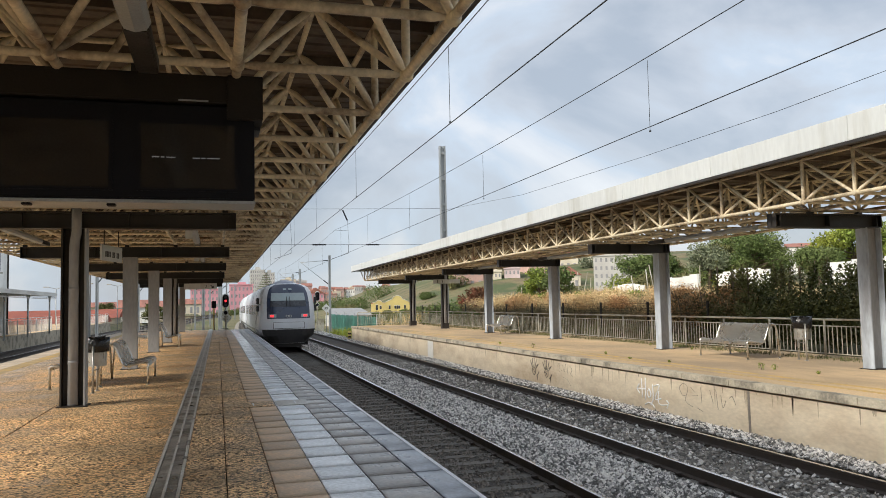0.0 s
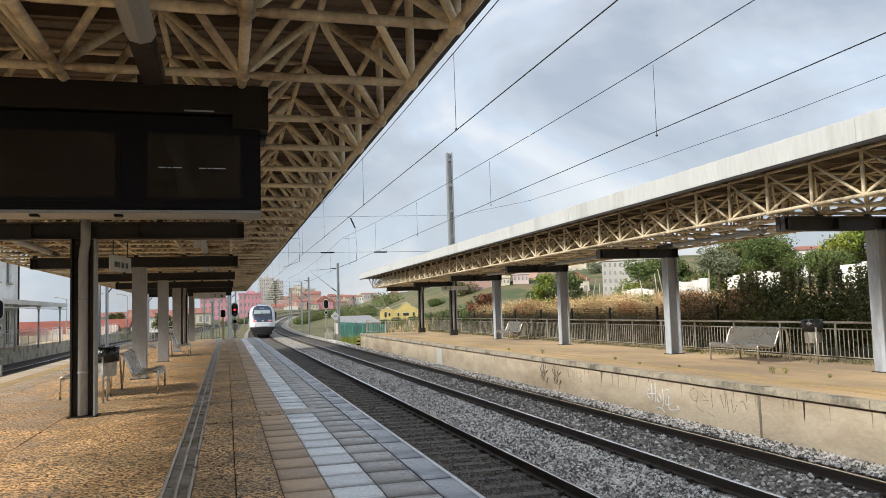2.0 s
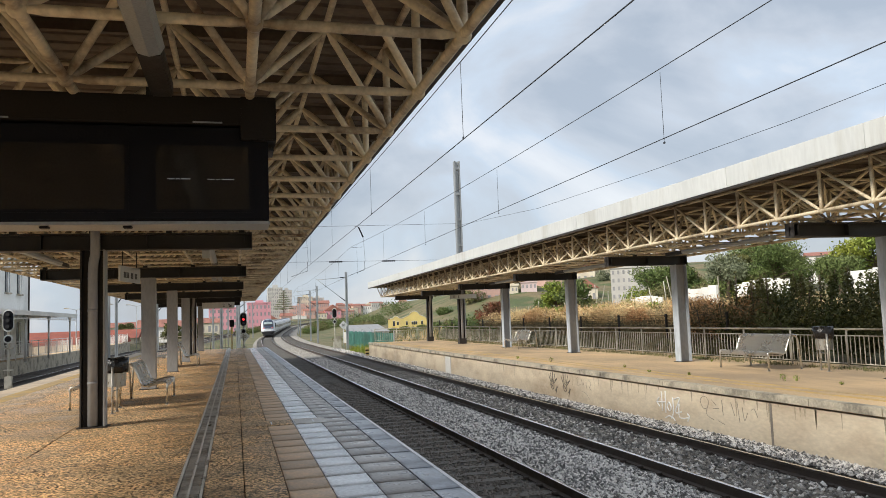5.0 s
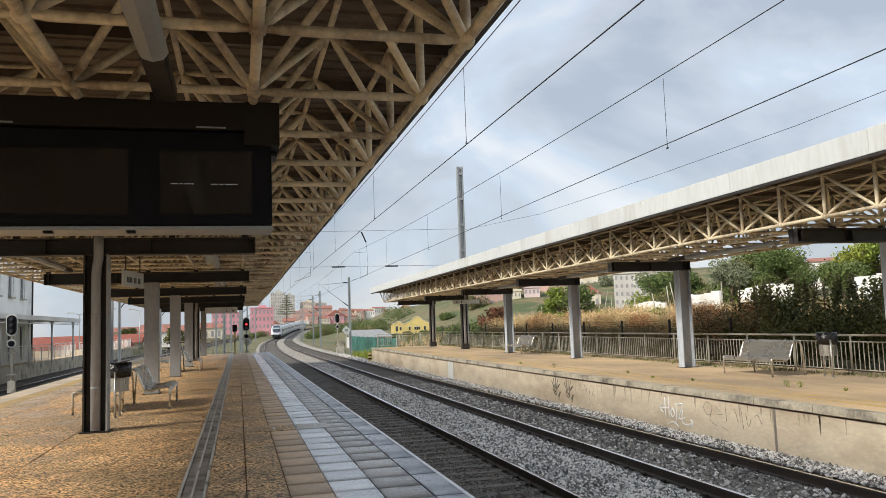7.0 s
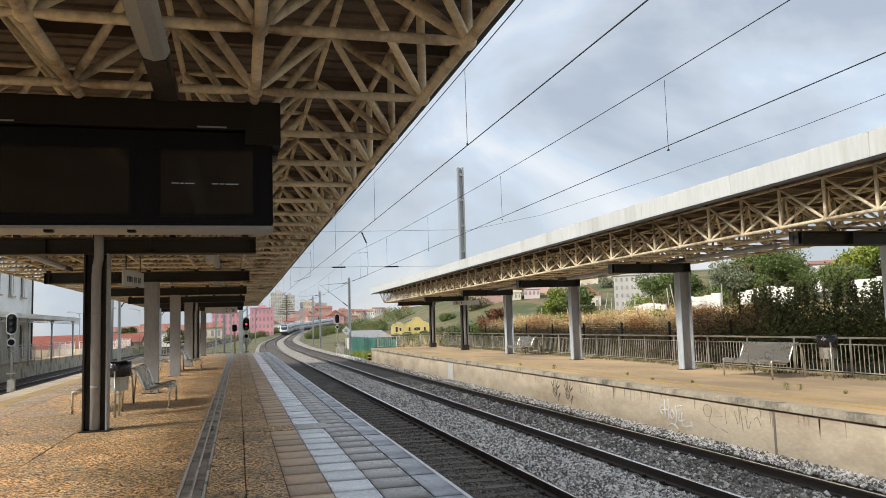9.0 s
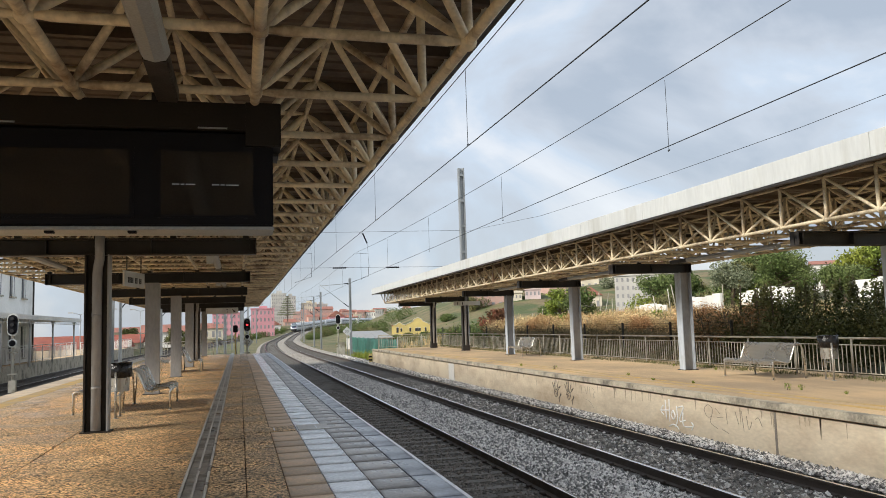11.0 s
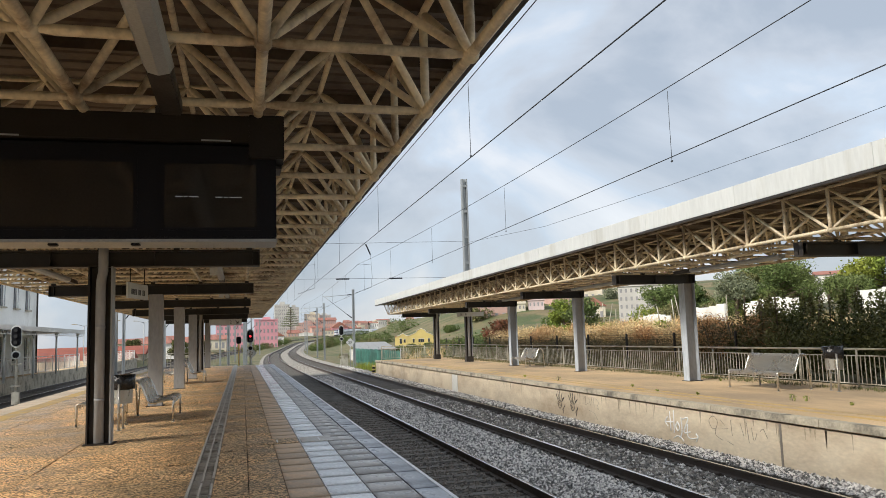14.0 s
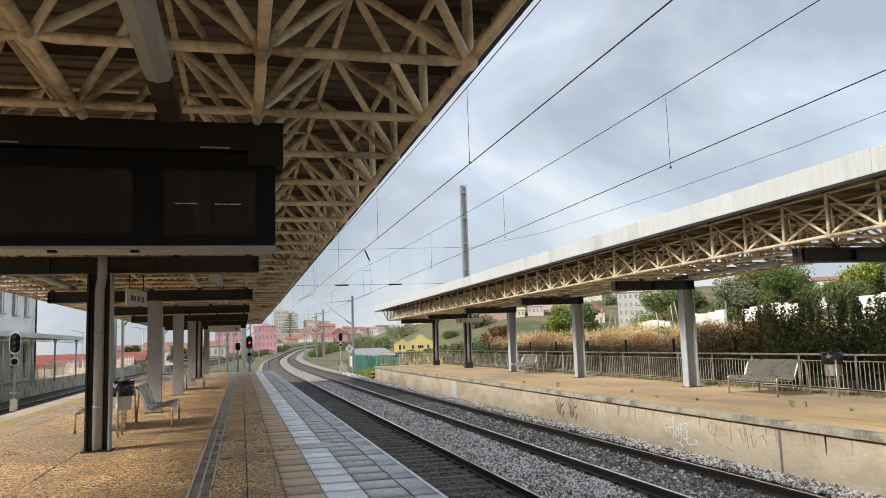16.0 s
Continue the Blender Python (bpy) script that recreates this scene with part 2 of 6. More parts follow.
FENCE = mat("fence_paint", (0.50, 0.475, 0.40), 0.55, vary=0.2, scale=2.5, other=(0.26, 0.23, 0.17))
WIRE = mat("dark_wire", (0.05, 0.055, 0.06), 0.5, metal=0.4, vary=0.1)
BAG = mat("black_bin_bag", (0.01, 0.01, 0.011), 0.25, vary=0.3, bump=0.8, fine=14, bump_size=0.03)
TRAIN_SILVER = mat("silver_train_paint", (0.66, 0.69, 0.735), 0.36, vary=0.08, scale=1, other=(0.60, 0.63, 0.67), coat=0.2)
TRAIN_BAND = mat("tinted_train_windows", (0.22, 0.24, 0.27), 0.25, vary=0.15, scale=1, bump=0)
TRAIN_ROOF = mat("grey_blue_train_roof", (0.17, 0.20, 0.26), 0.4, vary=0.1, scale=1)
TRAIN_BLUE = mat("blue_train_paint", (0.035, 0.05, 0.09), 0.3, vary=0.08, scale=1, coat=0.4)
TRAIN_GLASS = mat("dark_train_glass", (0.045, 0.05, 0.06), 0.22, vary=0.1, bump=0)
TRAIN_BLACK = mat("black_train_underframe", (0.018, 0.018, 0.02), 0.6, vary=0.2)
WHITE_PAINT = mat("white_wall_paint", (0.82, 0.81, 0.775), 0.8, vary=0.1, scale=0.5, fine=8, other=(0.60, 0.585, 0.54), other_at=(0.5, 0.7))
RED_LAMP = glow("red_lamp", (1.0, 0.04, 0.05), 1.3)
WARM_GLASS = glow("white_lettering", (0.30, 0.32, 0.34), 0.3)


# ---- mesh helpers ----
def box(bm, x0, x1, y0, y1, z0, z1):
    v = [bm.verts.new((x, y, z)) for z in (z0, z1) for x, y in ((x0, y0), (x1, y0), (x1, y1), (x0, y1))]
    for f in ((3, 2, 1, 0), (4, 5, 6, 7), (0, 1, 5, 4), (1, 2, 6, 5), (2, 3, 7, 6), (3, 0, 4, 7)):
        bm.faces.new([v[i] for i in f])


def boxes(*dims, bevel=0.0):
    bm = bmesh.new()
    for q in dims:
        box(bm, *q)
    if bevel:
        bmesh.ops.bevel(bm, geom=bm.edges[:], offset=bevel, segments=2, affect="EDGES", clamp_overlap=True)
    return bm


def part(name, bm, material, parent=None, label="", smooth=False):
    """One bmesh as one mesh object, under parent if given."""
    me = bpy.data.meshes.new(name)
    if smooth:
        for f in bm.faces:
            f.smooth = True
    bm.to_mesh(me)
    bm.free()
    me.materials.append(material)
    ob = new(name, me)
    if parent:
        ob.parent = parent
    if label:
        ob["label"] = label
    return ob


def from_arrays(name, verts, faces, material, parent=None, smooth=False):
    me = bpy.data.meshes.new(name)
    me.from_pydata(verts, [], faces)
    me.update()
    me.materials.append(material)
    if smooth:
        me.polygons.foreach_set("use_smooth", [True] * len(me.polygons))
    ob = new(name, me)
    if parent:
        ob.parent = parent
    return ob


def tubes(bars, n=8, closed=False):
    """Verts and faces of round bars (a, b, radius)."""
    verts, faces = [], []
    ring = [(math.cos(2 * math.pi * k / n), math.sin(2 * math.pi * k / n)) for k in range(n)]
    for a, b, r in bars:
        a, b = Vector(a), Vector(b)
        d = (b - a).normalized()
        u = d.orthogonal().normalized()
        w = d.cross(u)
        s = len(verts)
        for p in (a, b):
            verts += [tuple(p + r * (c * u + q * w)) for c, q in ring]
        faces += [(s + k, s + (k + 1) % n, s + n + (k + 1) % n, s + n + k) for k in range(n)]
        if closed:
            faces += [tuple(s + k for k in reversed(range(n))), tuple(s + n + k for k in range(n))]
    return verts, faces


def tapered(a, b, r, n=10):
    """A round bar whose ends narrow to cones."""
    a, b = Vector(a), Vector(b)
    d = (b - a).normalized()
    u = d.orthogonal().normalized()
    w = d.cross(u)
    long = (b - a).length
    verts, faces = [], []
    for f, q in ((0.02, 0.45), (0.13, 1.0), (long - 0.13, 1.0), (long - 0.02, 0.45)):
        verts += [tuple(a + d * f + r * q * (math.cos(2 * math.pi * k / n) * u + math.sin(2 * math.pi * k / n) * w)) for k in range(n)]
    for s in (0, n, 2 * n):
        faces += [(s + k, s + (k + 1) % n, s + n + (k + 1) % n, s + n + k) for k in range(n)]
    return verts, faces


def tube_part(name, bars, material, parent=None, label="", n=8):
    ob = from_arrays(name, *tubes(bars, n, True), material, parent, True)
    if n > 5:
        me = ob.data
        flat = [len(p.vertices) == 4 for p in me.polygons]
        me.polygons.foreach_set("use_smooth", flat)
    if label:
        ob["label"] = label
    return ob


def bent(name, points, r, material, parent=None, label="", n=8):
    """A round bar bent through points."""
    pts = [Vector(p) for p in points]
    verts, faces = [], []
    for i, p in enumerate(pts):
        d = (pts[min(i + 1, len(pts) - 1)] - pts[max(i - 1, 0)]).normalized()
        u = d.cross(Vector((0.31, 0.93, 0.2))).normalized()
        w = d.cross(u)
        verts += [tuple(p + r * (math.cos(2 * math.pi * k / n) * u + math.sin(2 * math.pi * k / n) * w)) for k in range(n)]
        if i:
            s = (i - 1) * n
            faces += [(s + k, s + (k + 1) % n, s + n + (k + 1) % n, s + n + k) for k in range(n)]
    faces += [tuple(reversed(range(n))), tuple(range(len(verts) - n, len(verts)))]
    ob = from_arrays(name, verts, faces, material, parent, True)
    if label:
        ob["label"] = label
    return ob


def empty(name, label, category, group="", kind="", at=(0, 0, 0)):
    ob = new(name)
    ob.location = at
    return tagged(ob, label, category, group, kind)


# ---- the line of the tracks ----
def smooth(a, b, v):
    v = min(1.0, max(0.0, (v - a) / (b - a)))
    return v * v * (3 - 2 * v)


def track_x(y):
    d = max(0.0, y - 350)
    return max(0.0, y - 60) ** 2 / 4300.0 + 0.00156 * min(d, 110) ** 2 + 0.343 * max(0.0, d - 110)


def track_slope(y):
    return max(0.0, y - 60) / 2150.0 + 0.00312 * min(110.0, max(0.0, y - 350))


def track_z(y):
    return -0.9 - 0.22 * smooth(45, 130, y) - 0.2 * smooth(150, 300, y) + 2.6 * smooth(215, 430, y) + 2.2 * smooth(385, 470, y)


NEAR, FAR, LEFT_A, LEFT_B = 3.75, 7.55, -8.1, -11.9


def line_point(offset, y, dz=0.0):
    """A point beside the line: offset across it, y along it, dz over the rail."""
    s = track_slope(y)
    c = 1 / math.sqrt(1 + s * s)
    return (track_x(y) + offset * c, y - offset * s * c, track_z(y) + dz)


def land(x, y):
    """Height of the ground."""
    o = x - track_x(min(y, 480))
    base = track_z(y) - 0.26
    base += (-1.2 - base) * smooth(30, 90, abs(o))
    early = 1 - smooth(54, 62, y)
    right = (0.8 * smooth(13.8, 15.2, o) * early + 0.5 * smooth(14, 22, o) * (1 - early)
             + 2.2 * smooth(17.5, 26, o) * (1 - 0.55 * smooth(45, 80, y)) + 2.6 * smooth(26, 60, o) * (1 - 0.4 * smooth(60, 100, y))
             + 6.8 * smooth(25, 56, o) * smooth(112, 175, y) * (1 - smooth(380, 700, y)) + 8 * smooth(50, 140, o) * smooth(70, 240, y) * (1 - smooth(500, 1200, y)))
    left = 0.75 * smooth(14.5, 15.5, -o)
    z = base + right + left
    if o > 14 and y < 200:
        z += 0.12 * noise.noise((x * 0.4, y * 0.4, 0)) * smooth(15, 20, o)
    return z


def sheet(name, xs, ys, height, material):
    verts = [(x, y, height(x, y)) for y in ys for x in xs]
    n = len(xs)
    faces = [(j * n + i, j * n + i + 1, (j + 1) * n + i + 1, (j + 1) * n + i) for j in range(len(ys) - 1) for i in range(n - 1)]
    return from_arrays(name, verts, faces, material, None, True)


xs = sorted(set([-1500, -900, -500, -300, -200, -140, -100, -80, -60, -45, -35, -28, -22] + [-18 + 1.0 * i for i in range(80)]
                + [64, 68, 74, 80, 90, 100, 115, 130, 150, 175, 200, 250, 300, 400, 600, 900, 1500]))
ys = sorted(set([-300, -150, -80, -40, -20] + [-10 + 2.0 * i for i in range(75)] + [140 + 8 * i for i in range(50)] + [560, 620, 700, 800, 1000, 1300, 1800, 2600]))
ground = tagged(sheet("ground", xs, ys, land, GROUND), "dry grassy ground rising to a bank", "ground", kind="structure")


# ---- track beds and rails ----
def ribbon(name, offsets, ys, material, label):
    """A bed that follows the line; offsets are pairs of across and height over the rail."""
    verts = [line_point(o, y, dz) for y in ys for o, dz in offsets]
    n = len(offsets)
    faces = [(j * n + i, j * n + i + 1, (j + 1) * n + i + 1, (j + 1) * n + i) for j in range(len(ys) - 1) for i in range(n - 1)]
    return tagged(from_arrays(name, verts, faces, material), label, "ballast", kind="structure")


line_ys = [-20 + 5 * i for i in range(15)] + [60 + 6 * i for i in range(110)]
ribbon("ballast_bed", [(1.9, -0.6), (2.1, -0.24), (2.9, -0.225), (4.9, -0.21), (5.65, -0.15), (6.3, -0.19), (8.7, -0.19), (9.1, -0.05), (9.5, -0.02), (10.4, -0.3)],
       line_ys, BED_GAP_SHADE, "grey crushed stone ballast between the tracks, gap shade in its colour")
# beyond 58 m the bed is covered in a lighter colour
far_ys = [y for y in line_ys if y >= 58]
ribbon("ballast_bed", [(0.6, -0.34), (2.1, -0.225), (2.9, -0.215)], far_ys, BED_PALE, "paler ballast laid over the bed farther along the line")
ribbon("ballast_bed", [(4.9, -0.20), (5.65, -0.14), (6.72, -0.18)], far_ys, BED_PALE, "paler ballast laid over the bed farther along the line")
ribbon("ballast_bed", [(8.36, -0.185), (9.1, -0.04), (9.5, -0.01), (10.4, -0.28)], far_ys, BED_PALE, "paler ballast laid over the bed farther along the line")
ribbon("track_bed", [(2.15, -0.20), (2.95, -0.185), (4.4, -0.185), (4.85, -0.19)], line_ys, BED_DARK, "dark oily stone bed under the track")
ribbon("track_bed", [(6.75, -0.178), (8.35, -0.178)], line_ys, BED_MID, "dark stone bed between the rails")
ribbon("ballast_bed", [(-14.4, -0.24), (-6.6, -0.22)], line_ys, BED_GAP_SHADE, "grey stone ballast under the side tracks")

PROFILE = [(-0.07, -0.17), (-0.07, -0.155), (-0.012, -0.135), (-0.012, -0.045), (-0.036, -0.035), (-0.036, -0.004),
           (0.036, -0.004), (0.036, -0.035), (0.012, -0.045), (0.012, -0.135), (0.07, -0.155), (0.07, -0.17)]


def rail(offset, near_end=-20):
    root = empty("rail", "rusty steel rail with a polished head", "rail", "rails", kind="structure")
    yy = [y for y in line_ys if y >= near_end]
    n = len(PROFILE)
    verts = [line_point(offset + px, y, pz) for y in yy for px, pz in PROFILE]
    faces = [(j * n + i, j * n + (i + 1) % n, (j + 1) * n + (i + 1) % n, (j + 1) * n + i) for j in range(len(yy) - 1) for i in range(n)]
    from_arrays("rail_web", verts, faces, RAIL_RUST, root)
    verts = [line_point(offset + px, y, pz) for y in yy for px, pz in ((-0.033, -0.0035), (-0.026, 0), (0.026, 0), (0.033, -0.0035))]
    faces = [(j * 4 + i, j * 4 + i + 1, j * 4 + 5 + i, j * 4 + 4 + i) for j in range(len(yy) - 1) for i in range(3)]
    from_arrays("rail_head", verts, faces, RAIL_TOP, root)


for centre in (NEAR, FAR, LEFT_A, LEFT_B):
    rail(centre - 0.87), rail(centre + 0.87)


def sleepers(centre, y0, y1, far_end):
    root = empty("sleepers", "dark worn sleepers under the track", "sleeper", kind="structure")
    bm = boxes((-1.3, 1.3, -0.13, 0.13, -0.14, 0.0), bevel=0.02)
    first = part("sleeper", bm, SLEEPER, root)
    first.location = line_point(centre, y0, -0.168)
    y = y0 + 0.6
    while y < y1:
        ob = new("sleeper", first.data)
        ob.parent, ob.location = root, line_point(centre, y, -0.168)
        y += 0.6
    bm = bmesh.new()
    while y < far_end:
        p = line_point(centre, y, -0.168)
        box(bm, p[0] - 1.3, p[0] + 1.3, p[1] - 0.13, p[1] + 0.13, p[2] - 0.12, p[2])
        y += 0.6
    tagged(part("far_sleepers", bm, SLEEPER, root), kind="stuff")


sleepers(NEAR, -8, 60, 200), sleepers(FAR, -8, 60, 200), sleepers(LEFT_B, 20, 60, 140)


# ---- platforms ----
PLATFORM_END = 56.0
platform = tagged(part("platform", boxes((-6.4, 2.0, -30, PLATFORM_END, -1.4, -0.024)), BED_DARK), "island platform with brown aggregate deck", "platform", kind="structure")
part("edge_face", boxes((2.0, 2.012, -30, PLATFORM_END, -1.3, -0.10)), WALL, platform)


def pieces(name, parent, x0, x1, length, y0, y1, top, material, thick=0.03, gap=0.009, stagger=0.0):
    """A row of alike slabs along the platform, each an object."""
    w, l = (x1 - x0) / 2 - gap, length / 2 - gap
    me = None
    k, y = 0, y0 + stagger
    while y < y1 - 0.2:
        if me is None:
            first = part(name, boxes((-w, w, -l, l, -thick, 0), bevel=0.004), material, parent)
            me, ob = first.data, first
        else:
            ob = new(name, me)
            ob.parent = parent
        ob.location = ((x0 + x1) / 2, y + length / 2, top + random.uniform(-0.002, 0.002))
        ob.rotation_euler = (random.gauss(0, 0.0012), random.gauss(0, 0.0012), 0)
        y += length
        k += 1


pieces("tile", platform, 0.46, 0.87, 0.55, -11.5, PLATFORM_END, 0.0, TILE_TAN, gap=0.0032)
pieces("tile", platform, 0.87, 1.30, 0.55, -11.5, PLATFORM_END, 0.0, TILE_WET, gap=0.0032)
pieces("tile", platform, 1.30, 1.74, 0.55, -11.5, PLATFORM_END, 0.0, TILE_GREY, gap=0.0032)
pieces("coping_stone", platform, 1.74, 2.04, 1.1, -11.5, PLATFORM_END, 0.0, COPING, thick=0.14)
part("edge_line", boxes((2.012, 2.068, -20, PLATFORM_END, -0.05, 0.004), bevel=0.008), WHITE_LINE, platform, "pale worn platform edge line")
pieces("slab", platform, -0.33, 0.06, 2.2, -12, PLATFORM_END, -0.001, AGG_PIECE, gap=0.004)
pieces("slab", platform, 0.06, 0.46, 2.2, -10.9, PLATFORM_END, -0.001, AGG_PIECE, gap=0.004)
for a, b in ((-2.6, -0.60), (-4.6, -2.6)):
    pieces("slab", platform, a, b, 3.3, -11.9, PLATFORM_END, -0.001, AGG, gap=0.002)
pieces("slab", platform, -5.3, -4.6, 2.2, -12, PLATFORM_END, -0.001, AGG_PIECE, gap=0.004)
part("yellow_line", boxes((-5.72, -5.3, -5, PLATFORM_END, -0.02, 0.0)), YELLOW_LINE, platform, "worn yellow safety line")
pieces("coping_stone", platform, -6.4, -5.72, 1.1, -11.5, PLATFORM_END, 0.0, COPING_TAN, thick=0.1)

for xa, xb in ((0.24, 0.84), (0.90, 1.40)):
    part("service_cover", boxes((xa, xb, 12.72, 13.36, -0.01, 0.006), bevel=0.003), AGG_PIECE if xa < 0.5 else PLATE, platform, "inlaid service cover")
    part("lift_slot", boxes((xa + 0.28, xa + 0.30, 12.85, 13.2, 0.004, 0.0085)), WHITE_LINE, platform)


def drain():
    root = empty("drain_channel", "dark metal slotted drain channel in the deck", "drain", kind="structure")
    part("channel_edge", boxes((-0.60, -0.57, -13, PLATFORM_END, -0.02, 0.002)), PLATE, root)
    part("channel_edge", boxes((-0.36, -0.33, -13, PLATFORM_END, -0.02, 0.002)), PLATE, root)
    part("channel_rib", boxes((-0.477, -0.453, -13, PLATFORM_END, -0.02, 0.003)), PLATE, root)
    first = None
    for k in range(150):
        if first is None:
            first = ob = part("grate", boxes((-0.10, 0.10, -0.235, 0.235, -0.02, -0.005), bevel=0.003), DRAIN, root)
        else:
            ob = new("grate", first.data)
            ob.parent = root
        ob.location = (-0.465, -12.9 + 0.48 * k, 0)


drain()

# the far platform across the tracks, with its retaining wall and sloping cap
right_platform = tagged(part("platform_opposite", boxes((9.42, 15.2, -30, 56, -1.4, -0.03)), SAND_DECK), "sandy platform across the tracks with a plaster wall", "platform", kind="structure")
part("deck", boxes((9.47, 15.2, -30, 56, -0.03, 0.0)), SAND_DECK, right_platform)
part("retaining_wall", boxes((9.32, 9.42, -30, 56.4, -1.3, -0.16)), WALL, right_platform, "stained cream plaster retaining wall")
pieces("cap_stone", right_platform, 9.24, 9.47, 1.55, -12, 56, 0.006, STONE_CAP, thick=0.125, gap=0.008)
for xk in (9.95, 10.35):
    part("deck_stripe", boxes((xk, xk + 0.12, -10, 56, -0.004, 0.004)), YELLOW_LINE, right_platform, "faded ochre safety stripe")


# ---- canopies ----
PITCH = 1.22


def canopy(name, label, xs, y0, rows, lower, upper, fascia_top, near_row, over):
    """A double-layer tube frame under a sheet roof."""
    root = empty(name, label, "canopy")
    yk = [y0 + PITCH * k for k in range(rows + 1)]
    bars = []
    nx = len(xs) - 1
    midx = [(xs[i] + xs[i + 1]) / 2 for i in range(nx)]
    for k, y in enumerate(yk[:-1]):
        for i in range(nx):
            bars.append((k, "lower_chord", (xs[i], y, lower), (xs[i + 1], y, lower), 0.032))
        for x in xs:
            if k < rows - 1:
                bars.append((k, "lower_chord", (x, y, lower), (x, yk[k + 1], lower), 0.036))
    # the last bay rises to the roof edge
    for x in xs:
        bars.append((rows, "brace", (x, yk[-2], lower), (x, yk[-1] + 0.4, upper), 0.034))
    for k in range(rows - 1):
        ym = (yk[k] + yk[k + 1]) / 2
        for i in range(nx):
            c = (midx[i], ym, upper - 0.08)
            for x, y in ((xs[i], yk[k]), (xs[i + 1], yk[k]), (xs[i], yk[k + 1]), (xs[i + 1], yk[k + 1])):
                bars.append((k, "brace", (x, y, lower), c, 0.03))
            if i < nx - 1:
                bars.append((k, "upper_chord", c, (midx[i + 1], ym, upper - 0.08), 0.026))
            if k < rows - 2:
                bars.append((k, "upper_chord", c, (midx[i], ym + PITCH, upper - 0.08), 0.026))
    for ex in (xs[0], xs[-1]):
        for k, y in enumerate(yk):
            if k < rows:
                bars.append((k, "post", (ex, y, lower), (ex, y, upper), 0.034))
                if k == rows - 1:
                    bars.append((k, "upper_chord", (ex, y, upper), (ex, yk[-1] + 0.4, upper), 0.03))
                    continue
                bars.append((k, "brace", (ex, yk[k + 1], upper), (ex, y, lower), 0.03))
                bars.append((k, "upper_chord", (ex, y, upper), (ex, yk[k + 1], upper), 0.03))
    near = [b for b in bars if near_row[0] <= b[0] < near_row[1]]
    rest = [b for b in bars if not near_row[0] <= b[0] < near_row[1]]
    for k, kind, a, b, r in near:
        from_arrays(kind, *(tapered(a, b, r) if kind == "brace" or a[0] != b[0] else tubes([(a, b, r)], 10)), TUBE_PART, root, True)
    tagged(from_arrays("far_frame", *tubes([b[2:] for b in rest], 6), TUBE, root, True), kind="stuff")
    # ball joints at the lower nodes
    bm = bmesh.new()
    for k in range(near_row[0], near_row[1] + 3):
        if 0 <= k <= rows:
            for x in xs:
                bmesh.ops.create_uvsphere(bm, u_segments=10, v_segments=6, radius=0.056, matrix=Matrix.Translation((x, yk[k], lower)))
    tagged(part("joints", bm, TUBE, root, smooth=True), kind="stuff")
    # ribbed roof panels, purlins and edge fascia; the roof oversails the frame
    ya, yb = yk[0] - PITCH / 2, yk[-1] + PITCH / 2
    xa, xb = over
    bm = bmesh.new()
    prof = []
    for k in range(5):
        y = k * PITCH / 5
        prof += [(y + 0.002, 0.0), (y + 0.17, 0.0), (y + 0.19, 0.035), (y + PITCH / 5 - 0.02, 0.035)]
    prof.append((PITCH - 0.002, 0.0))
    low = [[bm.verts.new((x, y, z)) for y, z in prof] for x in (xa, xb)]
    high = [[bm.verts.new((x, y, z + 0.012)) for y, z in prof] for x in (xa, xb)]
    n = len(prof)
    for i in range(n - 1):
        bm.faces.new((low[0][i], low[0][i + 1], low[1][i + 1], low[1][i]))
        bm.faces.new((high[0][i], high[1][i], high[1][i + 1], high[0][i + 1]))
        for e in (0, 1):
            bm.faces.new((low[e][i], high[e][i], high[e][i + 1], low[e][i + 1]))
    first = part("roof_panel", bm, ROOF_UNDER, root, "brown ribbed roof panel")
    pur = part("purlin", boxes((xa + 0.05, xb - 0.05, -0.03, 0.03, upper + 0.0, upper + 0.095)), ROOF_UNDER, root, "brown roof purlin")
    for k in range(rows + 1):
        ob = first if k == 0 else new("roof_panel", first.data)
        ob.parent, ob.location = root, (0, ya + PITCH * k, upper + 0.10)
        ob = pur if k == 0 else new("purlin", pur.data)
        ob.parent, ob.location = root, (0, yk[k], 0)
        if k:
            ob["label"] = "brown roof purlin"
    for ex, sgn in ((xb, 1), (xa, -1)):
        y = ya
        while y < yb - 0.1:
            e = min(y + 3.66, yb)
            a, b = (ex, ex + 0.05) if sgn > 0 else (ex - 0.05, ex)
            part("fascia_panel", boxes((a, b, y + 0.002, e - 0.002, upper - 0.04, fascia_top), bevel=0.006), FASCIA, root, "white metal fascia panel with grey streaks")
            y = e
        part("edge_gutter", boxes((ex - 0.05, ex + 0.05, ya, yb, upper - 0.09, upper - 0.04)), STEEL_DARK, root, "dark gutter under the fascia")
    part("end_fascia", boxes((xa, xb, yb, yb + 0.05, upper - 0.04, fascia_top)), FASCIA, root, "white metal fascia panel")
    part("end_fascia", boxes((xa, xb, ya - 0.05, ya, upper - 0.04, fascia_top)), FASCIA, root, "white metal fascia panel")
    return root


left_xs = [-5.98 + 1.22 * i + (0.02 if i == 6 else 0) for i in range(7)]
left_xs[-1] = 1.36
canopy("canopy", "brown tube-frame canopy over the island platform", left_xs, 4.43 - PITCH * 9, 53, 3.30, 4.08, 4.46, (9, 13), (-6.5, 1.97))
right_xs = [10.45, 11.67, 12.89, 14.11]
canopy("canopy", "white-edged tube-frame canopy over the far platform", right_xs, 10.75 - PITCH * 12, 51, 3.29, 4.08, 4.46, (11, 18), (9.83, 14.75))


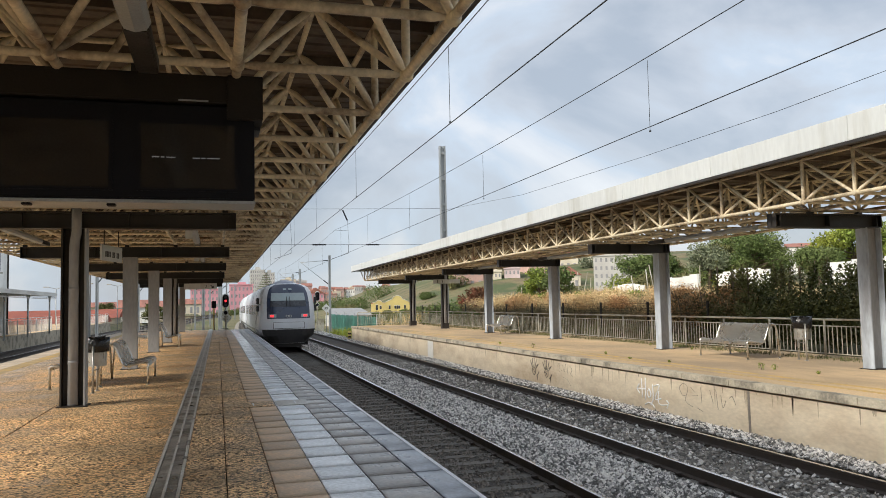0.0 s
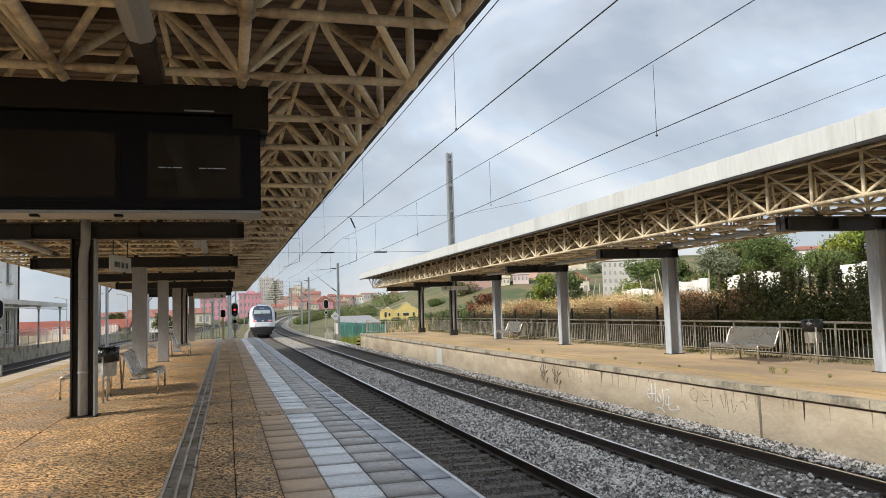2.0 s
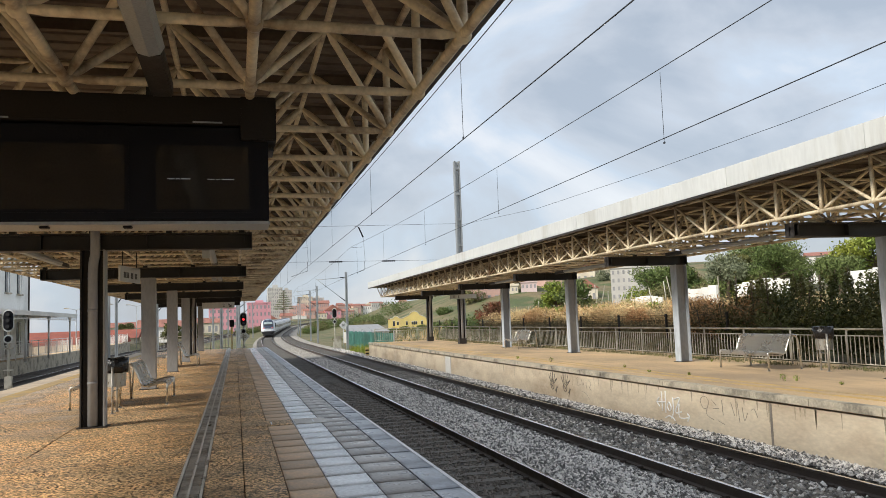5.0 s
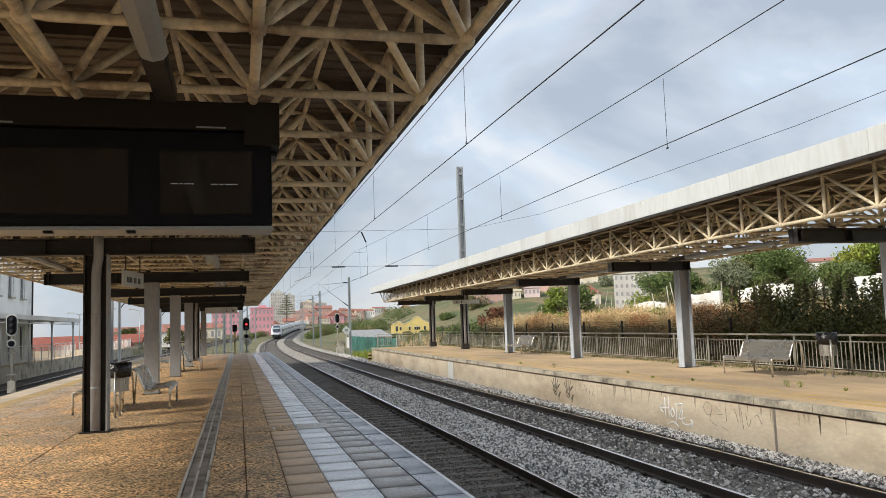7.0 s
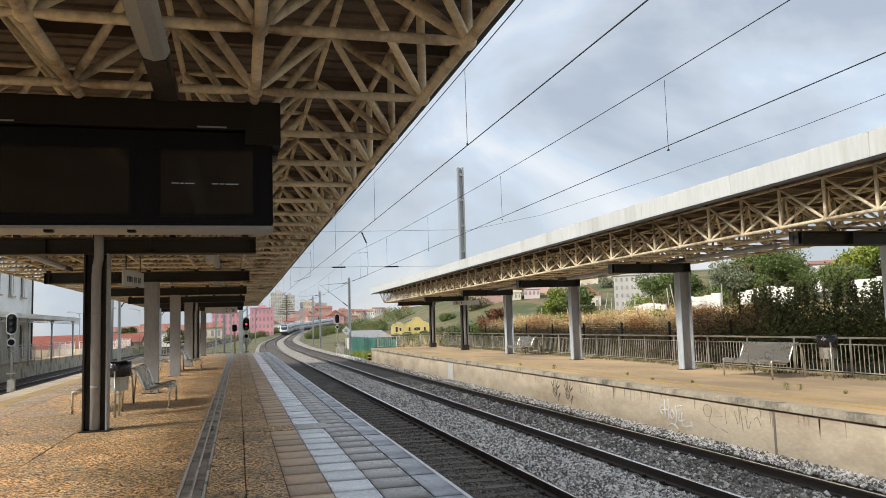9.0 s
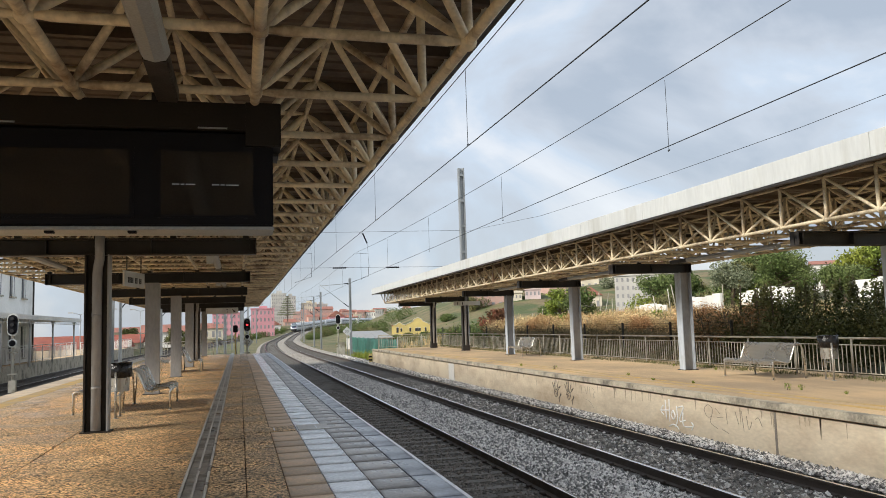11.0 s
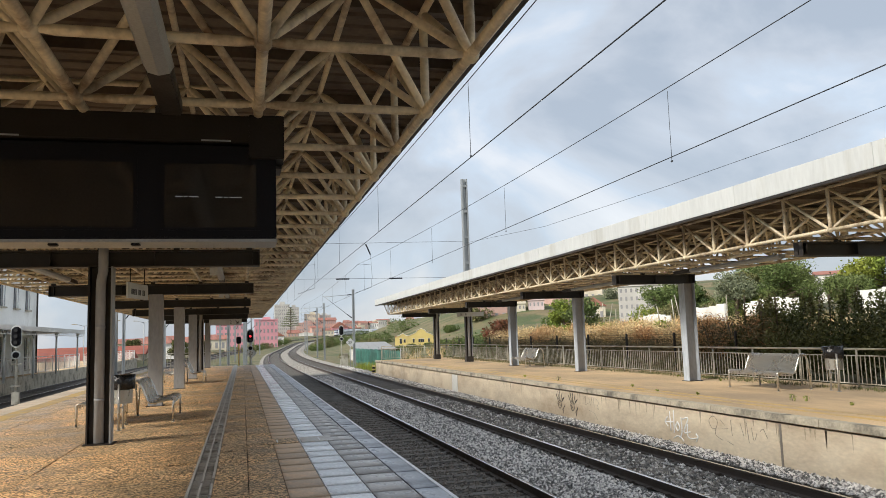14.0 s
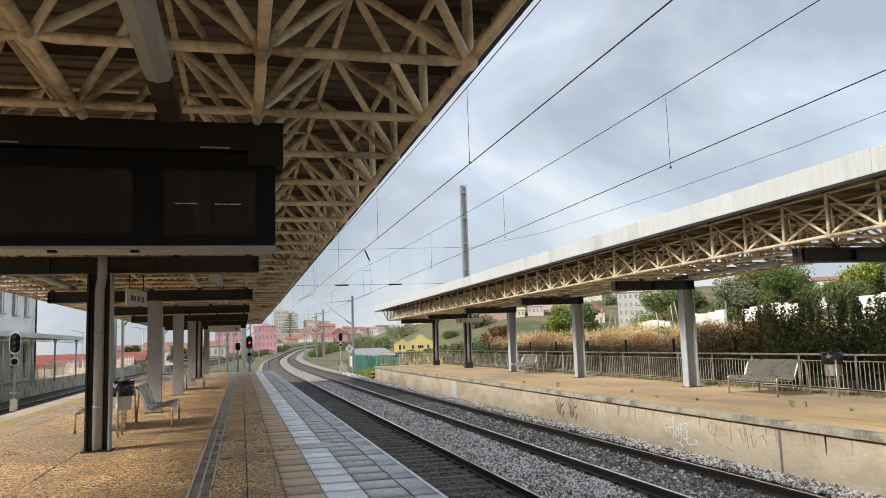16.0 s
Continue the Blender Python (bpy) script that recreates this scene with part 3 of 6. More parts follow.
# ---- columns and beams ----
def h_column(x, y, label, paint, web_shade=None, pipe=False, base=False):
    """A steel column: two flanges and a web, with a downpipe in the hollow if asked."""
    root = empty("column", label, "column", "canopy columns", at=(x, y, 0))
    top = 2.94
    for sx in (-1, 1):
        # on pipe columns the right flange is coloured lighter, for the light falling on it
        part("flange", boxes((sx * 0.178 - 0.014, sx * 0.178 + 0.014, -0.15, 0.15, 0.0, top), bevel=0.003), COLUMN if (pipe and sx > 0) else paint, root)
    # the web's own tone lets shade in the hollow be put into its colour
    part("web", boxes((-0.162, 0.162, -0.012, 0.012, 0.0, top)), web_shade or paint, root)
    part("base_plate", boxes((-0.24, 0.24, -0.2, 0.2, 0.0, 0.018), bevel=0.004), STEEL_DARK, root)
    if pipe:
        bent("downpipe", [(0.0, -0.1, 0.03), (0.0, -0.1, 2.55), (0.01, -0.105, 2.72), (0.04, -0.13, 2.86), (0.05, -0.19, 3.0), (0.05, -0.2, 3.3)], 0.078, COLUMN, root, "light grey downpipe", 14)
        for z in (0.7, 1.9):
            tube_part("pipe_collar", [((0.0, -0.1, z), (0.0, -0.1, z + 0.05), 0.082)], COLUMN, root, n=14)
    if base:
        part("foot_cover", boxes((-0.22, 0.22, -0.19, 0.19, 0.018, 0.32), bevel=0.01), STEEL_DARK, root, "black foot cover")
    return root


def box_column(x, y):
    root = empty("column", "plain grey painted steel column under the canopy", "column", "canopy columns", at=(x, y, 0))
    part("shaft", boxes((-0.18, 0.18, -0.14, 0.14, 0, 2.94), bevel=0.008), COLUMN, root)
    part("base_plate", boxes((-0.23, 0.23, -0.19, 0.19, 0, 0.016), bevel=0.004), STEEL_DARK, root)
    return root


def beam(x0, x1, y, label):
    root = empty("beam", label, "beam", "canopy beams", at=(0, y, 0))
    part("top_flange", boxes((x0, x1, -0.13, 0.13, 3.19, 3.215)), STEEL_DARK, root)
    part("bottom_flange", boxes((x0, x1, -0.13, 0.13, 2.93, 2.955)), STEEL_DARK, root)
    part("beam_web", boxes((x0, x1, -0.012, 0.012, 2.955, 3.19)), STEEL_DARK, root)
    for xe in (x0, x1 - 0.016):
        part("end_plate", boxes((xe, xe + 0.016, -0.13, 0.13, 2.955, 3.19)), STEEL_DARK, root)
    n = max(3, round((x1 - x0) / 1.25))
    for k in range(n):
        xk = x0 + 0.12 + (x1 - x0 - 0.24) * k / (n - 1)
        part("stiffener", boxes((xk - 0.006, xk + 0.006, -0.125, 0.125, 2.955, 3.19)), STEEL_DARK, root)
    for xk in left_xs if x0 < 0 else right_xs:
        if x0 < xk < x1:
            part("bearing", boxes((xk - 0.05, xk + 0.05, -0.05, 0.05, 3.215, 3.27)), STEEL_DARK, root)


for k in range(-2, 6):
    y = 14.2 + 7.97 * k
    if k in (0, 4):
        h_column(-2.3, y, "dark steel column with a pale downpipe in its hollow", STEEL_DARK, STEEL_DARK, True)
    elif k >= 0:
        box_column(-2.23, y)
    else:
        box_column(-2.3, y)
    beam(-4.85, 0.3, y, "dark steel cross beam under the canopy")
for k in range(-1, 5):
    y = 21.2 + 8.0 * k
    if k in (3, 4):
        h_column(13.12, y, "dark steel column with a black foot cover", STEEL_DARK, STEEL_DARK, True, True)
    else:
        # darker grey web: shade between the blue-grey flanges, as colour
        h_column(13.12, y, "blue-grey steel column on the far platform", COLUMN_BLUE, COLUMN)
    beam(10.72, 13.36, y, "dark steel cantilever beam under the far canopy")


# ---- passenger display hung under the near beam ----
def display():
    root = empty("information_display", "black twin-screen passenger display hung under the canopy", "display")
    y0, y1 = 5.93, 6.30
    part("casing", boxes((-2.9, 0.25, y0, y1, 2.36, 3.06), bevel=0.012), BLACK, root, "black steel casing")
    part("header", boxes((-2.9, 0.30, y0 - 0.03, y0 + 0.10, 3.075, 3.285), bevel=0.008), HEADER, root, "dark header rail over the screens")
    part("side_cover", boxes((0.05, 0.31, y0 - 0.05, y0 + 0.2, 2.96, 3.29), bevel=0.006), HEADER, root)
    part("bottom_lip", boxes((-2.9, 0.255, y0 - 0.006, y1 + 0.01, 2.335, 2.358), bevel=0.004), GALV, root, "bare metal bottom lip")
    for x0, x1 in ((-1.94, -0.76), (-0.545, 0.105)):
        part("screen_frame", boxes((x0 - 0.03, x1 + 0.03, y0 - 0.008, y0 + 0.0, 2.42, 2.94), bevel=0.003), BLACK, root)
        scr = part("screen", boxes((x0, x1, y0 - 0.014, y0 - 0.008, 2.445, 2.915)), SCREEN, root, "dark glossy screen")
    # rows of unreadable lettering as plain bars
    for x0, x1, z in ((-0.47, -0.42, 2.665), (-0.41, -0.385, 2.665), (-0.375, -0.31, 2.665), (-0.19, -0.14, 2.663), (-0.13, -0.10, 2.663), (-0.09, 0.0, 2.663)):
        part("text_bar", boxes((x0, x1, y0 - 0.018, y0 - 0.0145, z, z + 0.006)), WARM_GLASS, root, "thin pale line of lettering")
    for x in (-0.55, -1.75, -2.7):
        part("hanger", boxes((x - 0.07, x + 0.07, y0 + 0.04, y0 + 0.16, 3.27, 3.5), bevel=0.006), STEEL_DARK, root)
    # small reflections on the header, built as thin pale strips
    for x0 in (-0.29, -1.72):
        part("glint_strip", boxes((x0, x0 + 0.21, y0 - 0.034, y0 - 0.030, 3.083, 3.095)), GALV, root, "pale strip standing in for a small reflection")
    for x in (-1.3, -0.75):
        part("latch", boxes((x - 0.03, x + 0.03, y0 + 0.05, y0 + 0.12, 2.318, 2.336), bevel=0.004), BLACK, root)


display()


def luminaire(x, y0, y1, z):
    root = empty("luminaire", "long grey tube light channel under the canopy", "lamp", "canopy lamps", at=(x, 0, 0))
    bm = bmesh.new()
    ring = [(-0.07, 0.05), (-0.085, 0.0), (-0.06, -0.045), (0.0, -0.06), (0.06, -0.045), (0.085, 0.0), (0.07, 0.05)]
    va, vb = ([bm.verts.new((a, y, z + b)) for a, b in ring] for y in (y0, y1))
    for i in range(len(ring)):
        j = (i + 1) % len(ring)
        bm.faces.new((va[i], va[j], vb[j], vb[i]))
    bm.faces.new(va[::-1]), bm.faces.new(vb)
    part("housing", bm, GALV, root, "grey rounded housing", smooth=False)
    part("end_cap", boxes((-0.07, 0.07, y1, y1 + 0.85, z - 0.05, z + 0.05), bevel=0.01), STEEL_DARK, root, "dark mounting arm")
    for y in (y0 + 0.2, (y0 + y1) / 2, y1 - 0.2):
        part("clip", boxes((-0.02, 0.02, y - 0.02, y + 0.02, z + 0.045, z + 0.07)), STEEL_DARK, root)


luminaire(-0.46, 0.6, 4.6, 3.19)
luminaire(-4.0, 8.4, 12.2, 3.19), luminaire(-4.0, 16.4, 20.0, 3.19), luminaire(-0.5, 16.4, 20.0, 3.19), luminaire(-0.5, 24.4, 28.0, 3.19)
luminaire(11.9, 15.2, 18.9, 3.14), luminaire(11.9, 23.2, 26.9, 3.14), luminaire(11.9, 31.2, 34.9, 3.14)
for x, y in ((-0.55, 16.0), (-0.6, 24.0)):
    sp = empty("loudspeaker", "small pale box loudspeaker under the canopy", "loudspeaker", "loudspeakers", at=(x, y, 0))
    part("case", boxes((-0.07, 0.07, -0.06, 0.06, 2.93, 3.14), bevel=0.01), FASCIA, sp)
    part("stem", boxes((-0.012, 0.012, -0.012, 0.012, 3.14, 3.27)), STEEL_DARK, sp)


# ---- hanging signs ----
def hanging_sign(x, y, w, h, z, turn, label, bars, facing=-1):
    root = empty("hanging_sign", label, "sign", "hanging signs")
    root.matrix_world = pose(x, y, 0, 0, 0, turn)
    part("board", boxes((-w / 2, w / 2, -0.02, 0.02, z, z + h), bevel=0.004), FASCIA, root, "white sign board")
    for a, b, c, d in bars:
        part("letter_bar", boxes((a, b, -0.025, -0.021, z + c, z + d)), STEEL_DARK, root, "dark lettering bar")
    for sx in (-0.35, 0.35):
        tube_part("hanger", [((sx * w, 0, z + h), (sx * w, 0, 3.28), 0.012)], STEEL_DARK, root)


hanging_sign(-2.2, 18.0, 1.25, 0.33, 2.60, 78, "white station name sign with dark lettering bars hung from the canopy", [(-0.42 + 0.085 * k, -0.36 + 0.085 * k, 0.08, 0.2) for k in range(10) if k not in (4, 7)])
hanging_sign(-0.92, 45.6, 1.75, 0.33, 2.58, 0, "white direction sign with a platform number and arrow", [])
hanging_sign(13.1, 44.6, 1.65, 0.25, 2.68, 0, "white direction sign with an arrow", [(-0.6, -0.55, 0.05, 0.2), (-0.3, -0.25, 0.05, 0.2)])


def text(name, body, size, m, material, parent_label, category):
    cu = bpy.data.curves.new(name, "FONT")
    cu.body, cu.size, cu.extrude = body, size, 0.003
    ob = new(name, cu)
    dg = bpy.context.evaluated_depsgraph_get()
    me = bpy.data.meshes.new_from_object(ob.evaluated_get(dg))
    bpy.data.objects.remove(ob)
    ob = new(name, me)
    me.materials.append(material)
    ob.matrix_world = m
    return ob


for ob in [o for o in bpy.data.objects if o.name.startswith("hanging_sign") and abs(o.location.y - 45.6) < 0.1]:
    n2 = text("numeral", "2", 0.26, pose(0.22, -0.054, 2.65, 90, 0, 0), STEEL_DARK, "", "")
    n2.parent = ob
    bm = bmesh.new()
    for pts in (((0.52, 0.22), (0.55, 0.25), (0.69, 0.11), (0.66, 0.08)), ((0.71, 0.07), (0.71, 0.19), (0.67, 0.19), (0.67, 0.07)), ((0.71, 0.07), (0.71, 0.11), (0.59, 0.11), (0.59, 0.07))):
        bm.faces.new([bm.verts.new((a, -0.0555 - 0.0004 * len(bm.verts), 2.58 + b)) for a, b in pts][::-1])
    part("arrow", bm, STEEL_DARK, ob, "dark arrow pointing down")


# ---- benches and bins ----
def bench(m, length, label):
    """Steel slat bench along local y, facing local -x, with bent tube ends."""
    root = empty("bench", label, "bench", "platform benches")
    root.matrix_world = m
    prof = [(-0.33, 0.37), (-0.335, 0.42), (-0.30, 0.455), (-0.22, 0.455), (-0.10, 0.43), (0.02, 0.405), (0.10, 0.40), (0.155, 0.425), (0.19, 0.48), (0.235, 0.60), (0.285, 0.72), (0.325, 0.80),
            (0.365, 0.845), (0.42, 0.86), (0.475, 0.845), (0.51, 0.80)]
    L = length / 2
    # round bars run the length of the bench and follow the seat curve
    for name, lo, hi, tag in (("seat_slats", 0, 7, "bright steel seat slats"), ("back_slats", 7, len(prof) - 1, "bright steel backrest slats")):
        bars = []
        for (xa, za), (xb, zb) in zip(prof[lo:hi], prof[lo + 1:hi + 1]):
            n = max(2, round(math.hypot(xb - xa, zb - za) / 0.021))
            bars += [((xa + (xb - xa) * k / n, -L, za + (zb - za) * k / n), (xa + (xb - xa) * k / n, L, za + (zb - za) * k / n), 0.0112) for k in range(n)]
        ob = from_arrays(name, *tubes(bars, 6), BENCH_STEEL, root, True)
        ob["label"] = tag
        tagged(ob, tag, kind="stuff")
    for y in (-L * 0.5, 0, L * 0.5):
        bent("slat_rib", [(x, y, z - 0.014) for x, z in prof], 0.008, BENCH_STEEL, root, n=6)
    for y in (-L, L):
        bent("end_frame", [(-0.33, y, 0.0), (-0.33, y, 0.36)] + [(x, y, z) for x, z in prof[1:]] + [(0.555, y, 0.7), (0.60, y, 0.0)], 0.023, BENCH_STEEL, root, "bent steel tube end", 10)
        for x in (-0.33, 0.60):
            tube_part("foot", [((x, y, 0), (x, y, 0.01), 0.045)], BENCH_STEEL, root, n=12)
    tube_part("cross_rail", [((0.05, -L, 0.36), (0.05, L, 0.36), 0.016)], BENCH_STEEL, root)
    return root


bench(pose(12.83, 17.45, 0), 1.95, "curved steel slat bench by the fence")
bench(pose(13.0, 35.3, 0), 1.9, "curved steel slat bench on the far platform")
bench(pose(-1.74, 18.45, 0, 0, 0, 180), 1.95, "curved steel bench on the island platform")
bench(pose(-2.92, 18.3, 0), 1.9, "curved steel bench backing onto another")
bench(pose(-1.85, 34.2, 0, 0, 0, 180), 1.9, "curved steel bench on the island platform")
bench(pose(-2.85, 34.2, 0), 1.9, "curved steel bench backing onto another")


def bin_post(m, label):
    root = empty("litter_bin", label, "bin", "litter bins")
    root.matrix_world = m
    bm = bmesh.new()
    bmesh.ops.create_cone(bm, cap_ends=True, segments=20, radius1=0.185, radius2=0.205, depth=0.46, matrix=Matrix.Translation((0, 0, 0.73)))
    part("bucket", bm, STEEL, root, "steel bucket", smooth=False)
    bm = bmesh.new()
    bmesh.ops.create_cone(bm, cap_ends=True, segments=22, radius1=0.225, radius2=0.235, depth=0.27, matrix=Matrix.Translation((0, 0, 0.91)))
    for v in bm.verts:
        v.co += 0.03 * noise.noise_vector(v.co * 9)
    bmesh.ops.subdivide_edges(bm, edges=bm.edges[:], cuts=1)
    for v in bm.verts:
        v.co += 0.016 * noise.noise_vector(v.co * 23)
    part("bin_bag", bm, BAG, root, "black plastic bag folded over the rim", smooth=True)
    for x in (-0.235, 0.235):
        tube_part("leg", [((x, 0.02, 0), (x, 0.02, 0.88), 0.022)], STEEL, root, n=10)
        tube_part("foot", [((x, 0.02, 0), (x, 0.02, 0.012), 0.05)], STEEL, root, n=12)
    tube_part("cross_bar", [((-0.235, 0.02, 0.42), (0.235, 0.02, 0.42), 0.014)], STEEL, root)
    return root


bin_post(pose(13.52, 15.75, 0, 0, 0, 70), "steel litter bin with a black bag by the fence")
bin_post(pose(-2.26, 16.4, 0, 0, 0, 88), "steel litter bin with a black bag near the columns")


# ---- fences ----
def fence(name, points, height, label, post_gap=2.0, bar_gap=0.14, r=0.012, material=FENCE, low=0.12):
    """Railing: posts, two rails and upright bars along a line of points."""
    root = empty(name, label, "fence")
    for a, b in zip(points, points[1:]):
        a, b = Vector(a), Vector(b)
        n = max(1, round((b - a).length / post_gap))
        up = Vector((0, 0, 1))
        for k in range(n + 1):
            p = a.lerp(b, k / n)
            tube_part("post", [(p, p + up * height, 0.026)], material, root, n=6)
        tube_part("top_rail", [(a + up * height, b + up * height, 0.026)], material, root, n=8)
        tube_part("rail", [(a + up * (height - 0.16), b + up * (height - 0.16), 0.014)], material, root, n=6)
        tube_part("rail", [(a + up * low, b + up * low, 0.014)], material, root, n=6)
        m = max(1, round((b - a).length / bar_gap))
        first = None
        for k in range(m):
            p = a.lerp(b, (k + 0.5) / m)
            if first is None:
                first = ob = from_arrays("bar", *tubes([((0, 0, low), (0, 0, height - 0.16), r)], 5), material, root)
            else:
                ob = new("bar", first.data)
                ob.parent = root
            ob.location = p
    return root


fence("railing", [(14.4, 8, 0), (14.4, 30, 0)], 0.95, "pale metal railing behind the far platform", 2.0, 0.145)
fence("railing", [(14.4, 30, 0), (14.5, 56, 0)], 0.95, "pale metal railing behind the far platform", 2.0, 0.16)
fence("railing", [(14.5, 56, 0), (9.7, 56, 0)], 0.95, "pale metal railing across the platform end", 1.6, 0.16)
fence("railing", [(-6.2, 56.2, -0.02), (-0.2, 56.2, -0.02)], 1.0, "pale metal railing at the island platform end", 1.5, 0.2)


# ---- overhead line ----
def hang_wire(name, pts, r, label):
    ob = from_arrays(name, *tubes([(a, b, r) for a, b in zip(pts, pts[1:])], 5), WIRE, None, True)
    return tagged(ob, label, "cable", "overhead wires")


SUPPORTS = [-18.0, 52.0, 106.0, 160.0, 214.0, 268.0]


def messenger_z(y):
    for a, b in zip(SUPPORTS, SUPPORTS[1:]):
        if a <= y <= b:
            f = (y - a) / (b - a)
            return 5.45 - 0.9 + 1.95 - (b - a) / 70 * 2.4 * f * (1 - f)
    return 6.5


for centre in (NEAR, FAR):
    ysw = [-18 + 3.5 * i for i in range(82)]
    root = empty("overhead_line", "thin dark contact and carrier wires over the track", "cable", "overhead wires")
    for nm, hgt, r in (("contact_wire", lambda y, c=centre: 4.575 if c == NEAR else 4.68, 0.009), ("carrier_wire", lambda y, c=centre: messenger_z(y) + (0 if c == NEAR else 0.06), 0.009)):
        pts = [(line_point(centre, y)[0], line_point(centre, y)[1], hgt(y) + track_z(y) + 0.9) for y in ysw]
        from_arrays(nm, *tubes([(a, b, r) for a, b in zip(pts, pts[1:])], 5), WIRE, root, True)
    y = -6.1
    while y < 150:
        p = line_point(centre, y)
        tube_part("dropper", [((p[0], p[1], 4.6), (p[0], p[1], messenger_z(y)), 0.005)], WIRE, root, n=5)
        part("clamp", boxes((p[0] - 0.01, p[0] + 0.01, p[1] - 0.025, p[1] + 0.025, 4.585, 4.615)), WIRE, root)
        y += 9.25
hang_wire("feeder_wire", [(15.0, 52, 7.95), (15.0, 37, 6.98), (15.0, 25, 6.74), (15.0, 18, 6.69), (15, 0, 7.0), (15, -18, 8.0)], 0.008, "thin grey feeder wire")


def lattice_mast(x, y, z0, top, w, label):
    """A mast of two channels joined by battens."""
    root = empty("mast", label, "mast", "line masts", at=(x, y, 0))
    part("channel", boxes((-w / 2, -w / 2 + 0.09, -w * 0.4, w * 0.4, z0, top), bevel=0.004), GALV, root)
    part("channel", boxes((w / 2 - 0.09, w / 2, -w * 0.4, w * 0.4, z0, top), bevel=0.004), GALV, root)
    part("back_web", boxes((-w / 2 + 0.09, w / 2 - 0.09, -0.01, 0.01, z0, top)), GALV, root)
    z = z0 + 0.5
    while z < top - 0.4:
        part("batten", boxes((-w / 2 + 0.09, w / 2 - 0.09, -w * 0.4, -w * 0.4 + 0.012, z, z + 0.16)), GALV, root)
        z += 1.8
    return root


def insulator(parent, a, b, r=0.06):
    a, b = Vector(a), Vector(b)
    bars = [(a, b, r * 0.55)]
    for k in range(7):
        p = a.lerp(b, (k + 0.5) / 7)
        d = (b - a) * 0.03
        bars.append((p - d, p + d, r * 0.72))
    tube_part("insulator", bars, BLACK, parent, "dark ribbed insulator", 8)


tall = lattice_mast(15.15, 52, -1.2, 12.5, 0.42, "tall grey steel mast carrying the span wires")
span = empty("span_wires", "cross-span wires with dark insulators over the tracks", "cable")
tube_part("upper_span_wire", [((-7.5, 52, 8.35), (5.6, 52, 7.95), 0.01), ((5.6, 52, 7.95), (15.0, 52, 8.1), 0.01)], WIRE, span, n=5)
tube_part("lower_span_wire", [((-7.5, 52, 5.6), (15.0, 52, 5.58), 0.01)], WIRE, span, n=5)
for x in (6.5, 10.1, 2.6):
    insulator(span, (x - 0.45, 52, 5.57), (x + 0.45, 52, 5.57), 0.075)
for c in (NEAR, FAR):
    insulator(span, (c + 0.55, 52, 7.9), (c + 0.85, 52, 7.2), 0.075)
    tube_part("span_hanger", [((c + 0.3, 52, 7.95), (c + 0.55, 52, 7.9), 0.012), ((c + 0.85, 52, 7.2), (c + 0.95, 52, 5.6), 0.008), ((c + 0.95, 52, 6.55), (c, 52, 6.5), 0.01)], WIRE, span, n=5)
    tube_part("steady_arm", [((c + 0.9, 52, 5.57), (c + 0.9, 52, 5.0), 0.012), ((c + 0.9, 52, 5.0), (c - 0.2, 52, 4.63), 0.012)], WIRE, span, n=6)
lattice_mast(-7.7, 52, -1.2, 12.5, 0.42, "tall grey steel mast carrying the span wires")


def cantilever_mast(offset, y, top, arm, label):
    p = line_point(offset, y)
    z0, zr = p[2] - 0.3, track_z(y) + 0.9
    root = lattice_mast(p[0], p[1], z0, zr + top, 0.24, label)
    s = 1 if arm > 0 else -1
    for a, b in (((0, 0, top - 0.5), (arm * 0.95, 0, top - 0.7)), ((0, 0, top - 3.0), (arm, 0, top - 0.6))):
        a, b = Vector(a) + Vector((0, 0, zr)), Vector(b) + Vector((0, 0, zr))
        m = a.lerp(b, 0.22)
        insulator(root, a.lerp(b, 0.06), m, 0.07)
        tube_part("cantilever", [(m, b, 0.025), (a, a.lerp(b, 0.06), 0.025)], GALV, root, n=6)
    tube_part("steady_arm", [((arm * 0.8, 0, zr + top - 1.6), (arm * 1.05, 0, zr + top - 1.8), 0.018)], GALV, root, n=6)
    return root


for y, off in ((78.6, 10.75), (114, 10.75), (131, 10.8), (180, 10.8), (225, 10.8)):
    cantilever_mast(off, y, 6.6 if y < 100 else 7.0, -3.0, "grey steel line mast with a cantilever arm beside the track")
for y in (70, 88, 106, 140, 190):
    cantilever_mast(0.0 if y > 80 else -1.2, y, 7.0, 2.6, "grey steel line mast beside the track")


# ---- the train ----
def w_at(z):
    pts = ((0.45, 0.95), (0.7, 1.12), (0.9, 1.36), (1.3, 1.455), (2.5, 1.455), (3.0, 1.43), (3.45, 1.35), (3.75, 1.2), (3.92, 0.95), (4.0, 0.6))
    for (a, b), (c, d) in zip(pts, pts[1:]):
        if z <= c:
            return b + (d - b) * max(0, z - a) / (c - a)
    return pts[-1][1]


def front_y(u, z):
    rake = 0.12 * max(0, 1.0 - z) + 1.15 * (max(0, z - 1.5) / 2.5) ** 1.35
    return rake + 0.5 * abs(u) ** 4


ZR = [0.45, 0.7, 0.9, 1.1, 1.3, 1.6, 1.9, 2.2, 2.5, 2.8, 3.1, 3.35, 3.55, 3.75, 3.87, 3.95, 4.0]
UR = [-1, -0.94, -0.85, -0.7, -0.5, -0.25, 0, 0.25, 0.5, 0.7, 0.85, 0.94, 1]


def patch(zs, us, off, width=1.0):
    bm = bmesh.new()
    g = [[bm.verts.new((u * w_at(z) * width, front_y(u * width, z) - off, z)) for u in us] for z in zs]
    for j in range(len(zs) - 1):
        for i in range(len(us) - 1):
            bm.faces.new((g[j][i], g[j][i + 1], g[j + 1][i + 1], g[j + 1][i]))
    return bm


